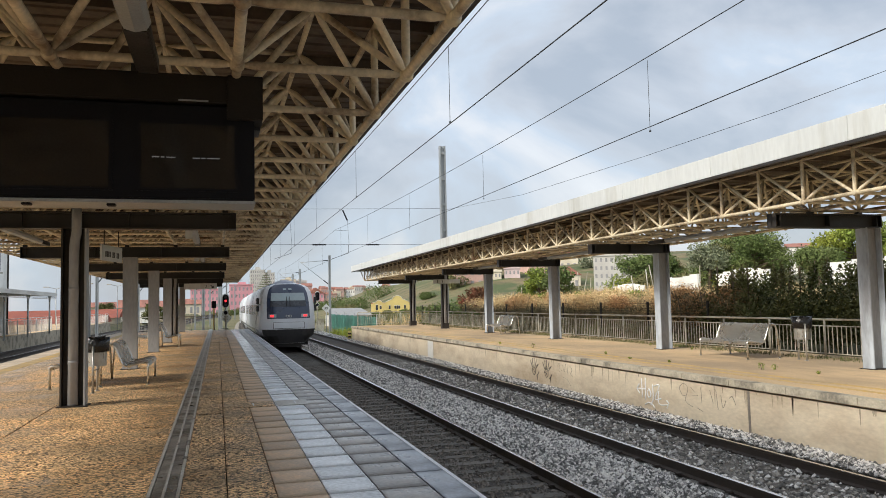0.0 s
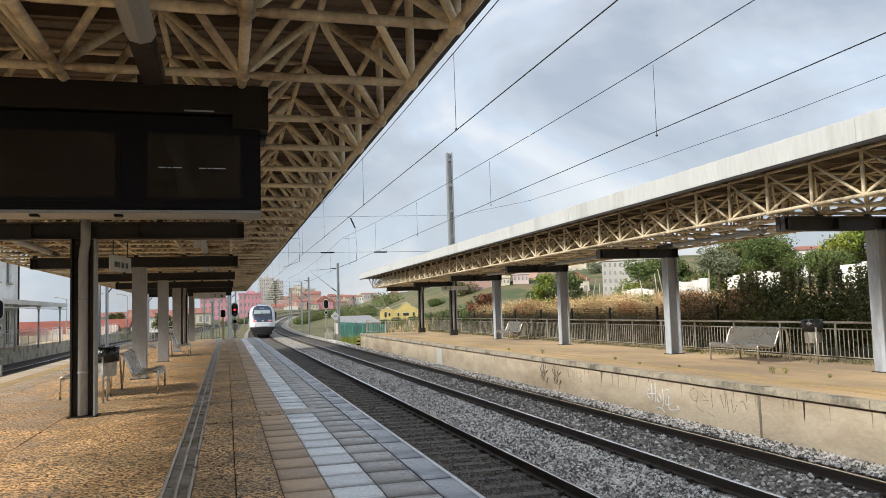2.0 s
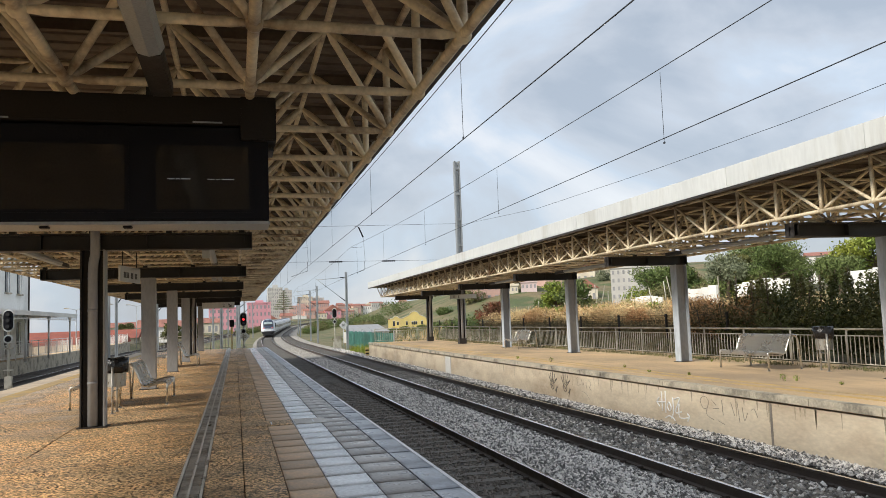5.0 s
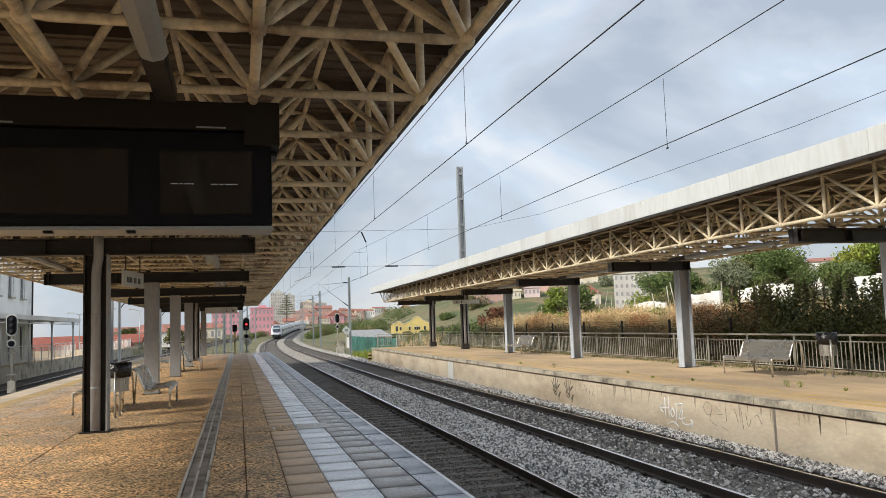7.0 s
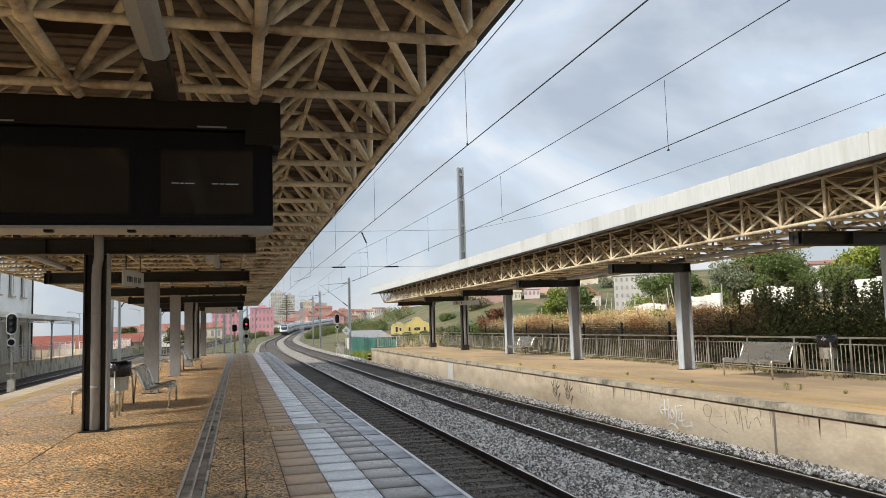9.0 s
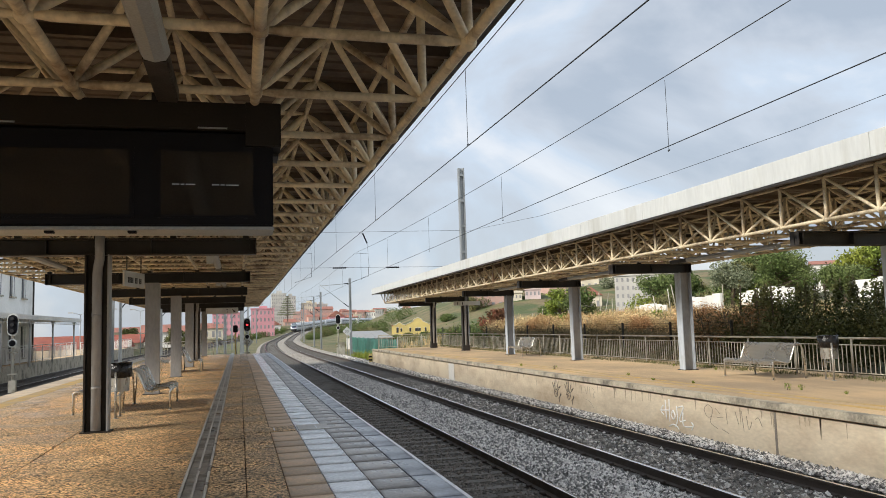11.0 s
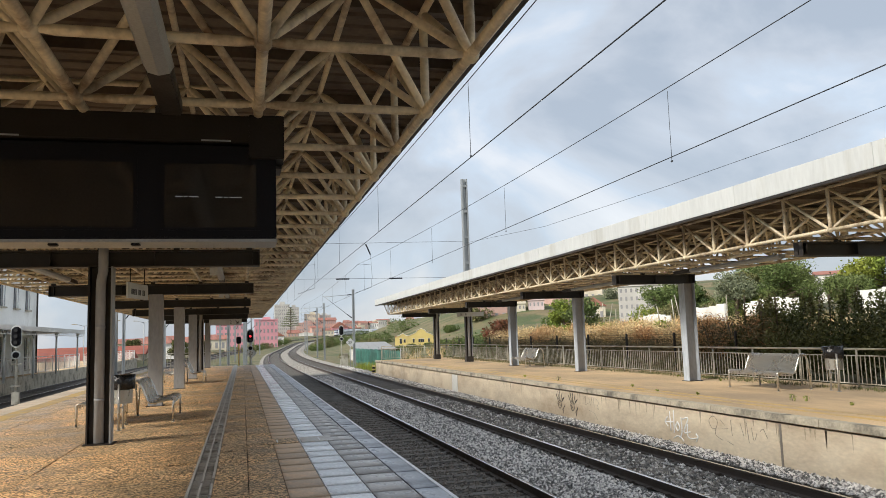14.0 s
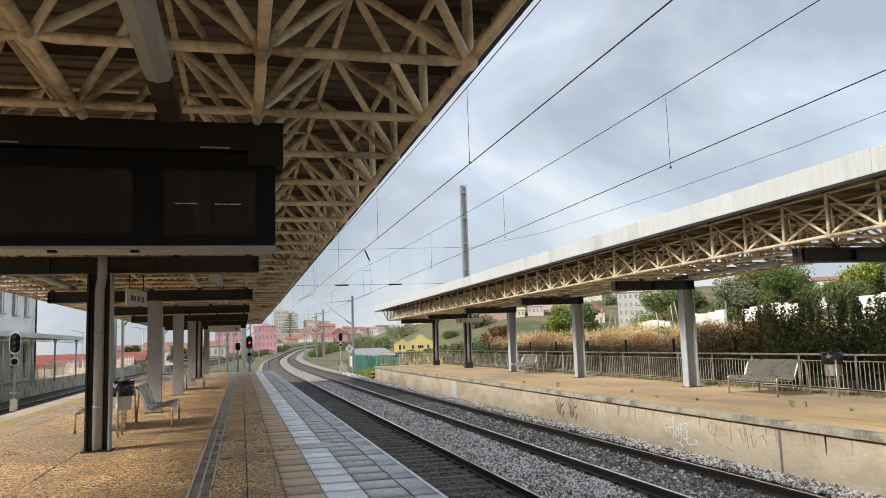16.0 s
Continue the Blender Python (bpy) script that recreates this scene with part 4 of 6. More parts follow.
def car_body(length, nose):
    bm = bmesh.new()
    rings = []
    for z in ZR:
        w = w_at(z)
        if nose:
            row = [(-w, length, z), (-w, 6, z)] + [(u * w, front_y(u, z), z) for u in UR] + [(w, 6, z), (w, length, z)]
        else:
            row = [(-w, length, z), (-w, length * 0.5, z)] + [(u * w, 0.0, z) for u in UR] + [(w, length * 0.5, z), (w, length, z)]
        rings.append([bm.verts.new(p) for p in row])
    n = len(rings[0])
    for a, b in zip(rings, rings[1:]):
        for i in range(n - 1):
            bm.faces.new((a[i], a[i + 1], b[i + 1], b[i]))
        bm.faces.new((a[n - 1], a[0], b[0], b[n - 1]))
    bm.faces.new(rings[-1]), bm.faces.new(rings[0][::-1])
    return bm


def train_car(nose, label):
    L = 25.6
    root = empty("train_car", label, "train", "train cars")
    part("body", car_body(L, nose), TRAIN_SILVER, root, "silver-white rounded car body", smooth=True)
    for sx in (-1, 1):
        part("window_band", boxes((sx * 1.447 - 0.02, sx * 1.447 + 0.02, 3.6 if nose else 1.6, L - 1.6, 2.05, 2.78), bevel=0.01), TRAIN_BAND, root, "tinted continuous window band")
        part("waist_stripe", boxes((sx * 1.452 - 0.012, sx * 1.452 + 0.012, 3.2 if nose else 0.3, L - 0.3, 1.02, 1.14)), TRAIN_BLUE, root, "blue waist stripe")
        for y in (2.95 if nose else 0.8, L - 1.0):
            part("door", boxes((sx * 1.456 - 0.012, sx * 1.456 + 0.012, y - 0.42, y + 0.42, 0.75, 2.8), bevel=0.008), TRAIN_SILVER, root, "narrow side door")
    part("underframe", boxes((-1.15, 1.15, 1.2, L - 0.6, 0.28, 0.55)), TRAIN_BLACK, root, "black underframe equipment")
    for y in (4.0, L - 4.0):
        bogie = part("bogie", boxes((-1.0, 1.0, y - 1.7, y + 1.7, 0.3, 0.62), bevel=0.05), TRAIN_BLACK, root, "black bogie")
        for dy in (-1.3, 1.3):
            for sx in (-0.84, 0.84):
                tube_part("wheel", [((sx - 0.065, y + dy, 0.44), (sx + 0.065, y + dy, 0.44), 0.44)], RAIL_RUST, bogie, n=18)
    part("gangway", boxes((-0.7, 0.7, L, L + 0.32, 0.6, 3.4)), TRAIN_BLACK, root, "black gangway bellows")
    for y in (6, 12, 18):
        part("roof_unit", boxes((-0.7, 0.7, y, y + 3.2, 3.93, 4.13), bevel=0.06), TRAIN_ROOF, root, "grey roof unit")
    if nose:
        part("nose_mask", patch([1.90, 2.0, 2.2, 2.5, 2.8, 3.1, 3.35, 3.55, 3.75, 3.87, 3.95], UR, 0.012, 0.80), TRAIN_BLUE, root, "dark blue nose panel", smooth=True)
        # upper pane coloured pale as mirrored sky, strip below left dark
        part("windscreen", patch([2.96, 3.1, 3.25, 3.42], [-0.66, -0.5, -0.3, 0, 0.3, 0.5, 0.66], 0.028), WINDSCREEN, root, "raked windscreen with a pale sky reflection in its colour", smooth=True)
        part("windscreen_base", patch([2.60, 2.78, 2.955], [-0.68, -0.5, -0.3, 0, 0.3, 0.5, 0.68], 0.026), TRAIN_GLASS, root, "dark lower edge of the windscreen", smooth=True)
        for a, b in ((-0.1, -0.16), (0.1, 0.16)):
            tube_part("wiper", [((a, front_y(a, 2.62) - 0.05, 2.62), (b * 0.5, front_y(a, 3.2) - 0.06, 3.2), 0.014)], TRAIN_BLACK, root, n=5)
        for sx in (-1, 1):
            part("headlight", patch([1.97, 2.06, 2.16], sorted([sx * 0.46, sx * 0.6, sx * 0.74]), 0.024), WINDSCREEN, root, "clear lamp cover")
            part("tail_light", patch([2.0, 2.06, 2.12], sorted([sx * 0.55, sx * 0.62, sx * 0.69]), 0.034), RED_LAMP, root, "lit red tail lamp")
            for z in (2.32, 2.78):
                part("mirror", boxes((sx * 1.60 - 0.08, sx * 1.60 + 0.08, 1.5, 1.62, z, z + 0.38), bevel=0.03), TRAIN_BLACK, root, "black rear-view camera housing")
            tube_part("mirror_arm", [((sx * 1.35, 1.7, 2.74), (sx * 1.6, 1.56, 2.74), 0.03)], TRAIN_BLACK, root, n=6)
        for x in (-0.08, 0.08):
            ring = [(x + 0.085 * math.cos(q), 2.04 + 0.06 * math.sin(q)) for q in [0.6283 * k for k in range(11)]]
            bent("emblem", [(p, front_y(p / 1.45, z) - 0.03, z) for p, z in ring], 0.016, FASCIA, root, "small pale emblem", 5)
        for x in (-0.2, 0.04):
            part("top_lamp", patch([3.60, 3.70], [x, x + 0.14], 0.03), WINDSCREEN, root, "pale top marker lamp")
        part("coupler_seam", patch([1.31, 1.5, 1.69], [-0.58, -0.3, 0, 0.3, 0.58], 0.012), TRAIN_BLACK, root, "dark seam round the coupler cover", smooth=True)
        part("coupler_cover", patch([1.335, 1.5, 1.675], [-0.565, -0.3, 0, 0.3, 0.565], 0.02), TRAIN_SILVER, root, "silver coupler cover", smooth=True)
        part("skirt", patch([0.46, 0.6, 0.75, 0.9, 1.1, 1.27], UR, 0.03, 1.0), TRAIN_BLACK, root, "black lower skirt")
        part("plough", boxes((-0.8, 0.8, 0.25, 0.95, 0.22, 0.6), bevel=0.1), TRAIN_BLACK, root, "black plough")
        dome = bmesh.new()
        bmesh.ops.create_uvsphere(dome, u_segments=20, v_segments=10, radius=1.0, matrix=Matrix.Translation((0, 3.4, 3.82)) @ Matrix.Diagonal((0.78, 2.2, 0.46, 1)))
        part("roof_dome", dome, TRAIN_ROOF, root, "blue roof fairing", smooth=True)
    for ob in root.children:
        if not ob.name.startswith("bogie"):
            ob.data.transform(Matrix.Diagonal((1, 1, 0.93, 1)))
    return root


TRAIN = [train_car(True, "silver and blue express train tail car with red lamps")]
for k in range(5):
    TRAIN.append(train_car(False, "silver express train coach with a window greyed for distance haze band"))


def tail_at(t):
    return 43.5 + 25 * t + 0.25 * t * t


def motions():
    for k, car in enumerate(TRAIN):
        rows = []
        for i in range(33):
            t = i * 0.5
            y = tail_at(t) + 25.95 * k
            a, b = Vector(line_point(NEAR, y)), Vector(line_point(NEAR, y + 25.6))
            d = b - a
            rows.append((t, pose(*a, math.degrees(math.atan2(d.z, d.y)), 0, -math.degrees(math.atan2(d.x, d.y)))))
        walk(car, rows)


# ---- stones of the ballast ----
def stones(name, strips, material, label):
    """Loose angular stones strewn over strips (across from, to, along from, to, count, size)."""
    rng = np.random.default_rng(5)
    verts, faces = [], []
    octa = np.array([(1, 0, 0), (0, 1, 0), (-1, 0, 0), (0, -1, 0), (0, 0, 1), (0, 0, -1)], float)
    tri = np.array([(0, 1, 4), (1, 2, 4), (2, 3, 4), (3, 0, 4), (1, 0, 5), (2, 1, 5), (3, 2, 5), (0, 3, 5)])
    for x0, x1, y0, y1, count, size, dz in strips:
        n = count
        u = rng.random(n)
        y = y0 + (y1 - y0) * u ** 1.5
        x = x0 + (x1 - x0) * rng.random(n)
        s = size * (0.6 + 0.9 * rng.random(n))
        v = octa[None] * (s[:, None, None] * (0.7 + 0.6 * rng.random((n, 6, 1)))) + rng.normal(0, 0.22, (n, 6, 3)) * s[:, None, None]
        v[:, :, 2] *= 0.8
        ang = rng.random(n) * 6.28
        c, q = np.cos(ang)[:, None], np.sin(ang)[:, None]
        vx, vy = v[:, :, 0] * c - v[:, :, 1] * q, v[:, :, 0] * q + v[:, :, 1] * c
        v = np.stack([vx + x[:, None], vy + y[:, None], v[:, :, 2] + (dz + 0.02 * rng.random(n))[:, None]], 2)
        base = len(verts)
        verts += v.reshape(-1, 3).tolist()
        faces += (tri[None] + (base + 6 * np.arange(n))[:, None, None]).reshape(-1, 3).tolist()
    return tagged(from_arrays(name, verts, faces, material), label, "ballast", kind="stuff")


stones("ballast_stones", [(4.86, 6.45, 4.5, 34, 27000, 0.031, -1.065), (8.72, 9.34, 5.5, 45, 12000, 0.031, -0.95), (6.8, 8.3, 5, 34, 2600, 0.03, -1.06),
                          (4.86, 6.45, 34, 58, 6500, 0.036, -1.075), (8.72, 9.5, 45, 75, 3000, 0.04, -0.97)], STONE_GREY, "loose grey crushed stones beside the rails")
stones("ballast_stones", [(2.2, 2.8, 4.5, 30, 3500, 0.028, -1.095), (2.98, 4.5, 4.5, 34, 9000, 0.03, -1.09)], STONE_DARK, "dark oily stones between the rails")
stones("ballast_stones", [(4.9, 6.5, 58, 92, 5000, 0.042, -1.13), (6.8, 8.3, 5, 40, 9500, 0.031, -1.09)], STONE_MID, "brownish stones between the far rails")

# fastenings along the near visible rails
fast = empty("rail_fastenings", "small steel clips holding the rails", "clip", kind="structure")
first = None
for c in (NEAR + 0.87, FAR - 0.87, FAR + 0.87):
    for k in range(42):
        for sx in (-0.1, 0.1):
            if first is None:
                first = ob = part("clip", boxes((-0.04, 0.04, -0.05, 0.05, -0.17, -0.13), bevel=0.008), RAIL_RUST, fast)
            else:
                ob = new("clip", first.data)
                ob.parent = fast
            ob.location = (c + sx, 4.4 + 0.6 * k, -0.9)


# ---- plants ----
def leaf_mat(name, a, b, rough=0.6):
    m = mat(name, a, rough, vary=0.35, scale=0.8, fine=12, bump=0, other=b, other_at=(0.4, 0.6), island=1.0, spec=0.15)
    m.node_tree.nodes["Principled BSDF"].inputs["Subsurface Weight"].default_value = 0.0
    return m


LEAF_DARK = leaf_mat("dark_green_leaves", (0.060, 0.072, 0.022), (0.15, 0.145, 0.055))
LEAF_MID = leaf_mat("green_leaves", (0.10, 0.145, 0.045), (0.15, 0.185, 0.065))
LEAF_LIME = leaf_mat("yellow_green_leaves", (0.26, 0.29, 0.05), (0.18, 0.24, 0.05))
LEAF_RED = leaf_mat("rusty_red_leaves", (0.22, 0.07, 0.045), (0.14, 0.08, 0.04))
LEAF_DRY = leaf_mat("dry_straw", (0.70, 0.55, 0.31), (0.55, 0.38, 0.19), 0.8)
LEAF_ORANGE = leaf_mat("dry_orange_brambles", (0.64, 0.42, 0.21), (0.46, 0.25, 0.12), 0.8)
LEAF_OLIVE = leaf_mat("olive_green_scrub", (0.14, 0.15, 0.06), (0.20, 0.18, 0.085))
LEAF_BROWN = leaf_mat("brown_withered_scrub", (0.26, 0.195, 0.105), (0.155, 0.135, 0.07), 0.8)
LEAF_GREY = leaf_mat("grey_green_leaves", (0.19, 0.215, 0.13), (0.26, 0.28, 0.18))
BARK = mat("brown_bark", (0.12, 0.09, 0.06), 0.9, vary=0.4, scale=5, bump=0.8)


def leaves(blobs, count, size, seed, thin=0.45, core=0.35):
    """Leaf quads over a set of ellipsoids (centre, radii), most of them near the surface, with stray sprigs."""
    rng = np.random.default_rng(seed)
    vol = np.array([b[1][0] * b[1][1] * b[1][2] for b in blobs]) ** 0.67
    pick = rng.choice(len(blobs), count, p=vol / vol.sum())
    c = np.array([b[0] for b in blobs], float)[pick]
    r = np.array([b[1] for b in blobs], float)[pick]
    d = rng.normal(size=(count, 3))
    d /= np.linalg.norm(d, axis=1)[:, None]
    rad = core + (1 - core) * rng.random(count) ** 0.5
    rad *= 1 + 0.22 * np.maximum(0, rng.normal(size=count)) * (d[:, 2] > -0.2)
    p = c + d * r * rad[:, None]
    u = rng.normal(size=(count, 3))
    u /= np.linalg.norm(u, axis=1)[:, None]
    w = np.cross(u, d + rng.normal(0, 0.8, (count, 3)))
    w /= np.linalg.norm(w, axis=1)[:, None] + 1e-9
    s = size * (0.5 + rng.random(count))[:, None]
    v = np.stack([p - u * s, p - w * s * thin, p + u * s, p + w * s * thin], 1).reshape(-1, 3)
    f = np.arange(count * 4).reshape(-1, 4)
    return v.tolist(), f.tolist()


def bush(name, label, blobs, count, size, material, seed, stems=6, category="bush", thin=0.45):
    root = empty(name, label, category)
    from_arrays("foliage", *leaves(blobs, count, size, seed, thin), material, root)
    rng = random.Random(seed)
    bars = []
    for k in range(stems):
        c, r = rng.choice(blobs)
        bars.append(((c[0] + rng.uniform(-0.3, 0.3) * r[0], c[1] + rng.uniform(-0.3, 0.3) * r[1], c[2] - r[2] * 1.1), (c[0] + rng.uniform(-0.6, 0.6) * r[0], c[1] + rng.uniform(-0.6, 0.6) * r[1], c[2] + 0.7 * r[2]), min(0.025, 0.06 * r[2])))
    for bar in bars:
        tube_part("stem", [bar], BARK, root, n=5)
    return root


def tree(x, y, height, spread, material, seed, label, count=4500, trunk=0.16, size=0.105, tall=1.0):
    z = land(x, y)
    rng = random.Random(seed)
    root = empty("tree", label, "tree", at=(0, 0, 0))
    top = height * 0.55
    verts, faces = [], []
    n, levels = 8, 6
    for k in range(levels):
        f = k / (levels - 1)
        r = trunk * (1.25 - 0.85 * f) * (1.5 if k == 0 else 1)
        cx, cy = x + 0.12 * math.sin(seed + 3 * f), y + 0.12 * math.cos(seed * 2 + 2 * f)
        verts += [(cx + r * math.cos(6.283 * i / n), cy + r * math.sin(6.283 * i / n), z - 0.2 + (top + 0.2) * f) for i in range(n)]
        if k:
            s = (k - 1) * n
            faces += [(s + i, s + (i + 1) % n, s + n + (i + 1) % n, s + n + i) for i in range(n)]
    from_arrays("trunk", verts, faces, BARK, root, True)
    blobs = []
    limbs = []
    for k in range(11):
        a = 6.283 * (k * 0.382 + rng.random() * 0.1)
        h = height * (0.38 + 0.5 * rng.random())
        q = spread * (0.25 + 0.55 * rng.random()) * (1.15 - 0.6 * (h / height - 0.4))
        e = (x + q * math.cos(a), y + q * math.sin(a), z + h)
        limbs.append(((x, y, z + min(top, h * 0.7)), e, trunk * 0.28))
        rr = spread * rng.uniform(0.26, 0.48)
        blobs.append((e, (rr, rr, rr * 0.75 * tall)))
    blobs.append(((x, y, z + height * 0.82), (spread * 0.5, spread * 0.5, height * 0.18)))
    for bar in limbs:
        tube_part("limb", [bar], BARK, root, n=5)
    from_arrays("crown", *leaves(blobs, count, size, seed), material, root)
    return root


def grass(name, area, count, tall, width, material, seed, label):
    """Blades over an area (x0, x1, y0, y1)."""
    rng = np.random.default_rng(seed)
    x0, x1, y0, y1 = area
    verts, faces = [], []
    clump = rng.random((max(8, count // 12), 2))
    for k in range(count):
        cx, cy = clump[int(rng.integers(len(clump)))]
        x, y = x0 + (x1 - x0) * cx + rng.normal(0, 0.12), y0 + (y1 - y0) * cy + rng.normal(0, 0.16)
        z = land(x, y) if z_flat is None else z_flat
        h, a, lean = tall * (0.4 + 0.8 * rng.random()), rng.random() * 6.28, rng.normal(0, 0.3)
        dx, dy = math.cos(a) * width, math.sin(a) * width
        s = len(verts)
        verts += [(x - dx, y - dy, z - 0.02), (x + dx, y + dy, z - 0.02), (x + dy * 4 * lean + lean * h * 0.6, y + lean * h * 0.3, z + h)]
        faces.append((s, s + 1, s + 2))
    return tagged(from_arrays(name, verts, faces, material), label, "grass", kind="stuff")


z_flat = None
# the big dark hedge behind the railing, and the brambles that follow it
hb = random.Random(3)
blobs = [((17.6 + 1.2 * hb.random(), 13.5 + 11.3 * k / 15 + hb.uniform(-0.3, 0.3), 0.6 + 0.8 * hb.random()), (1.2, 0.85, 0.75 + 0.35 * hb.random())) for k in range(16)]
blobs += [((17.2 + 0.6 * hb.random(), 13.5 + 11 * hb.random(), 0.5), (0.8, 0.9, 0.8)) for k in range(12)]
blobs += [((17.3 + 1.6 * hb.random(), 13.4 + 11.6 * hb.random(), 1.85 + 0.4 * hb.random()), (0.09, 0.09, 0.38 + 0.25 * hb.random())) for k in range(70)]
bush("hedge", "tall dark green hedge behind the railing", blobs, 62000, 0.056, LEAF_DARK, 4, 30, "hedge")
bush("bramble", "dry orange-brown brambles beside the hedge", [((17.7 + 0.9 * hb.random(), 24.0 + 0.5 * k, 0.7 + 0.6 * hb.random()), (0.75, 0.6, 0.75)) for k in range(9)], 16000, 0.09, LEAF_ORANGE, 9, 34, thin=0.16)
bush("bramble", "brown withered leaves beside the hedge", [((17.3 + 0.5 * hb.random(), 23.2 + 0.55 * k, 0.4 + 0.8 * hb.random()), (0.6, 0.6, 0.8)) for k in range(7)], 6000, 0.055, LEAF_BROWN, 10, 14)
bush("bramble", "brown tangled brambles behind the wire fence", [((17.6 + 0.7 * hb.random(), 24.5 + 0.8 * k, 0.30 + 0.35 * hb.random()), (0.75, 0.9, 0.62)) for k in range(42)], 52000, 0.075, LEAF_BROWN, 12, 40, thin=0.2)
bush("bramble", "green creeping brambles low on the bank", [((16.4 + 0.9 * hb.random(), 25 + 1.3 * k, -0.05 + 0.25 * hb.random()), (0.7, 1.0, 0.42)) for k in range(26)], 13000, 0.06, LEAF_OLIVE, 13, 20)
bush("dry_scrub", "dry straw-coloured scrub up the bank", [((19.2 + 3.2 * hb.random(), 25 + 34 * hb.random(), 1.05 + 0.5 * hb.random()), (1.0, 1.1, 0.45 + 0.25 * hb.random())) for k in range(64)], 60000, 0.11, LEAF_DRY, 14, 30, thin=0.12)
bush("dry_scrub", "orange withered scrub up the bank", [((19.0 + 2.6 * hb.random(), 26 + 30 * hb.random(), 1.15 + 0.45 * hb.random()), (0.6, 0.7, 0.35 + 0.2 * hb.random())) for k in range(26)], 16000, 0.10, LEAF_ORANGE, 15, 20, thin=0.14)
bush("bush", "green scrub among the dry grass", [((20.5 + 2.6 * hb.random(), 34 + 22 * hb.random(), 1.35 + 0.4 * hb.random()), (0.6, 0.7, 0.35)) for k in range(8)], 3600, 0.07, LEAF_LIME, 16, 10)
grass("dry_grass", (18.6, 25.5, 22, 48), 5200, 0.62, 0.010, LEAF_DRY, 21, "tall dry straw-coloured grass on the bank")
grass("dry_grass", (17.4, 30, 44, 95), 5000, 0.7, 0.02, LEAF_DRY, 22, "tall dry straw-coloured grass on the bank")
grass("green_grass", (13.9, 17.2, 12, 56), 9000, 0.26, 0.012, LEAF_OLIVE, 23, "low green weeds behind the railing")
z_flat = 0.0
grass("green_grass", (14.0, 14.6, 12, 54), 9000, 0.085, 0.009, LEAF_OLIVE, 26, "low weeds along the foot of the railing")
z_flat = None
grass("green_grass", (10.4, 14, 58, 76), 3500, 0.65, 0.02, LEAF_LIME, 24, "bright green weeds past the platform end")
grass("green_grass", (15, 40, 60, 130), 7000, 0.6, 0.05, LEAF_OLIVE, 25, "green scrub on the bank")
for k, (x, y, h) in enumerate(((11.1, 14.2, 0.2), (11.35, 14.1, 0.16), (10.5, 16.8, 0.1), (10.3, 18.3, 0.08), (10.1, 24.3, 0.2), (11.4, 12.9, 0.1), (10.6, 20.2, 0.1), (9.9, 27.0, 0.12), (13.6, 20.5, 0.1), (13.7, 23.0, 0.1))):
    bush("weed", "small green weed growing in the platform joint", [((x, y, h * 0.38), (h * 0.42, h * 0.42, h * 0.38))], 26, 0.024, LEAF_LIME, 40 + k, 3, "weed")

# posts of the boundary fence on the bank
bf = empty("boundary_fence", "dark posts and thin wires of a boundary fence", "fence")
for k in range(11):
    y = 24.5 + 4.1 * k
    part("post", boxes((16.96, 17.04, y - 0.04, y + 0.04, land(17, y) - 0.1, 1.42 - 0.004 * k), bevel=0.006), STEEL_DARK, bf)
for z in [0.25 + 0.1 * k for k in range(12)]:
    tube_part("wire", [((17, 24.5, z), (17, 65.5, z - 0.05), 0.006)], STEEL_DARK, bf, n=4)

# white garden wall, leaning poles and boards up the bank
gw = empty("garden_wall", "broken white garden wall up the bank", "wall")
for k, (xa, ya, xb, yb, za, zb) in enumerate(((23.6, 29.4, 24.4, 34.2, 2.2, 2.75), (26.2, 38.6, 26.6, 43.4, 1.7, 2.85), (26.8, 45.5, 27.4, 50.5, 1.5, 2.45), (27.6, 51.5, 28.4, 58, 1.3, 2.1), (29.5, 22, 30.0, 33.0, 2.6, 3.15))):
    n = 6
    for j in range(n):
        f, g = j / n, (j + 1) / n
        x, y, y2 = xa + (xb - xa) * f, ya + (yb - ya) * f, ya + (yb - ya) * g
        part("wall_panel", boxes((x, x + 0.14, y, y2 - 0.02, za - 0.6, zb + 0.12 * math.sin(7 * j + 3 * k)), bevel=0.01), WHITE_PAINT, gw)
for k in range(16):
    y = 36 + 2.1 * k
    x = 24.6 + 0.09 * k + 0.6 * math.sin(k * 5)
    po = empty("garden_pole", "thin pale leaning garden pole", "pole", "garden poles")
    z = land(x, y)
    tube_part("pole", [((x, y, z - 0.1), (x + 0.25 * math.sin(k * 3), y + 0.5 * math.sin(k * 7), z + 1.5 + 0.4 * math.sin(k)), 0.03)], FENCE, po, n=6)

T = tree
T(33, 36.8, 2.0, 1.5, LEAF_MID, 2, "green tree behind the garden wall", 11000, tall=1.1, size=0.07)
for k, (x, y, h, w) in enumerate(((37, 47.5, 3.2, 2.0), (39.5, 53, 3.8, 2.4), (36, 50, 3.2, 2.2), (33, 54, 2.8, 2.0), (35.5, 57, 3.0, 2.0))):
    T(x, y, h, w, LEAF_MID if k % 2 else LEAF_DARK, 300 + k, "dark green tree behind the gardens", 9000, size=0.10)
T(35, 45, 3.4, 2.4, LEAF_MID, 3, "green tree up the bank", 12000, size=0.075)
T(39, 40.5, 3.3, 2.0, LEAF_LIME, 4, "yellow-green tree up the bank", 9000)
T(41, 38.0, 2.7, 2.2, LEAF_LIME, 5, "yellow-green tree up the bank", 9000)
T(30.5, 52, 3.0, 2.0, LEAF_MID, 6, "green tree by the garden", 5000, size=0.085)
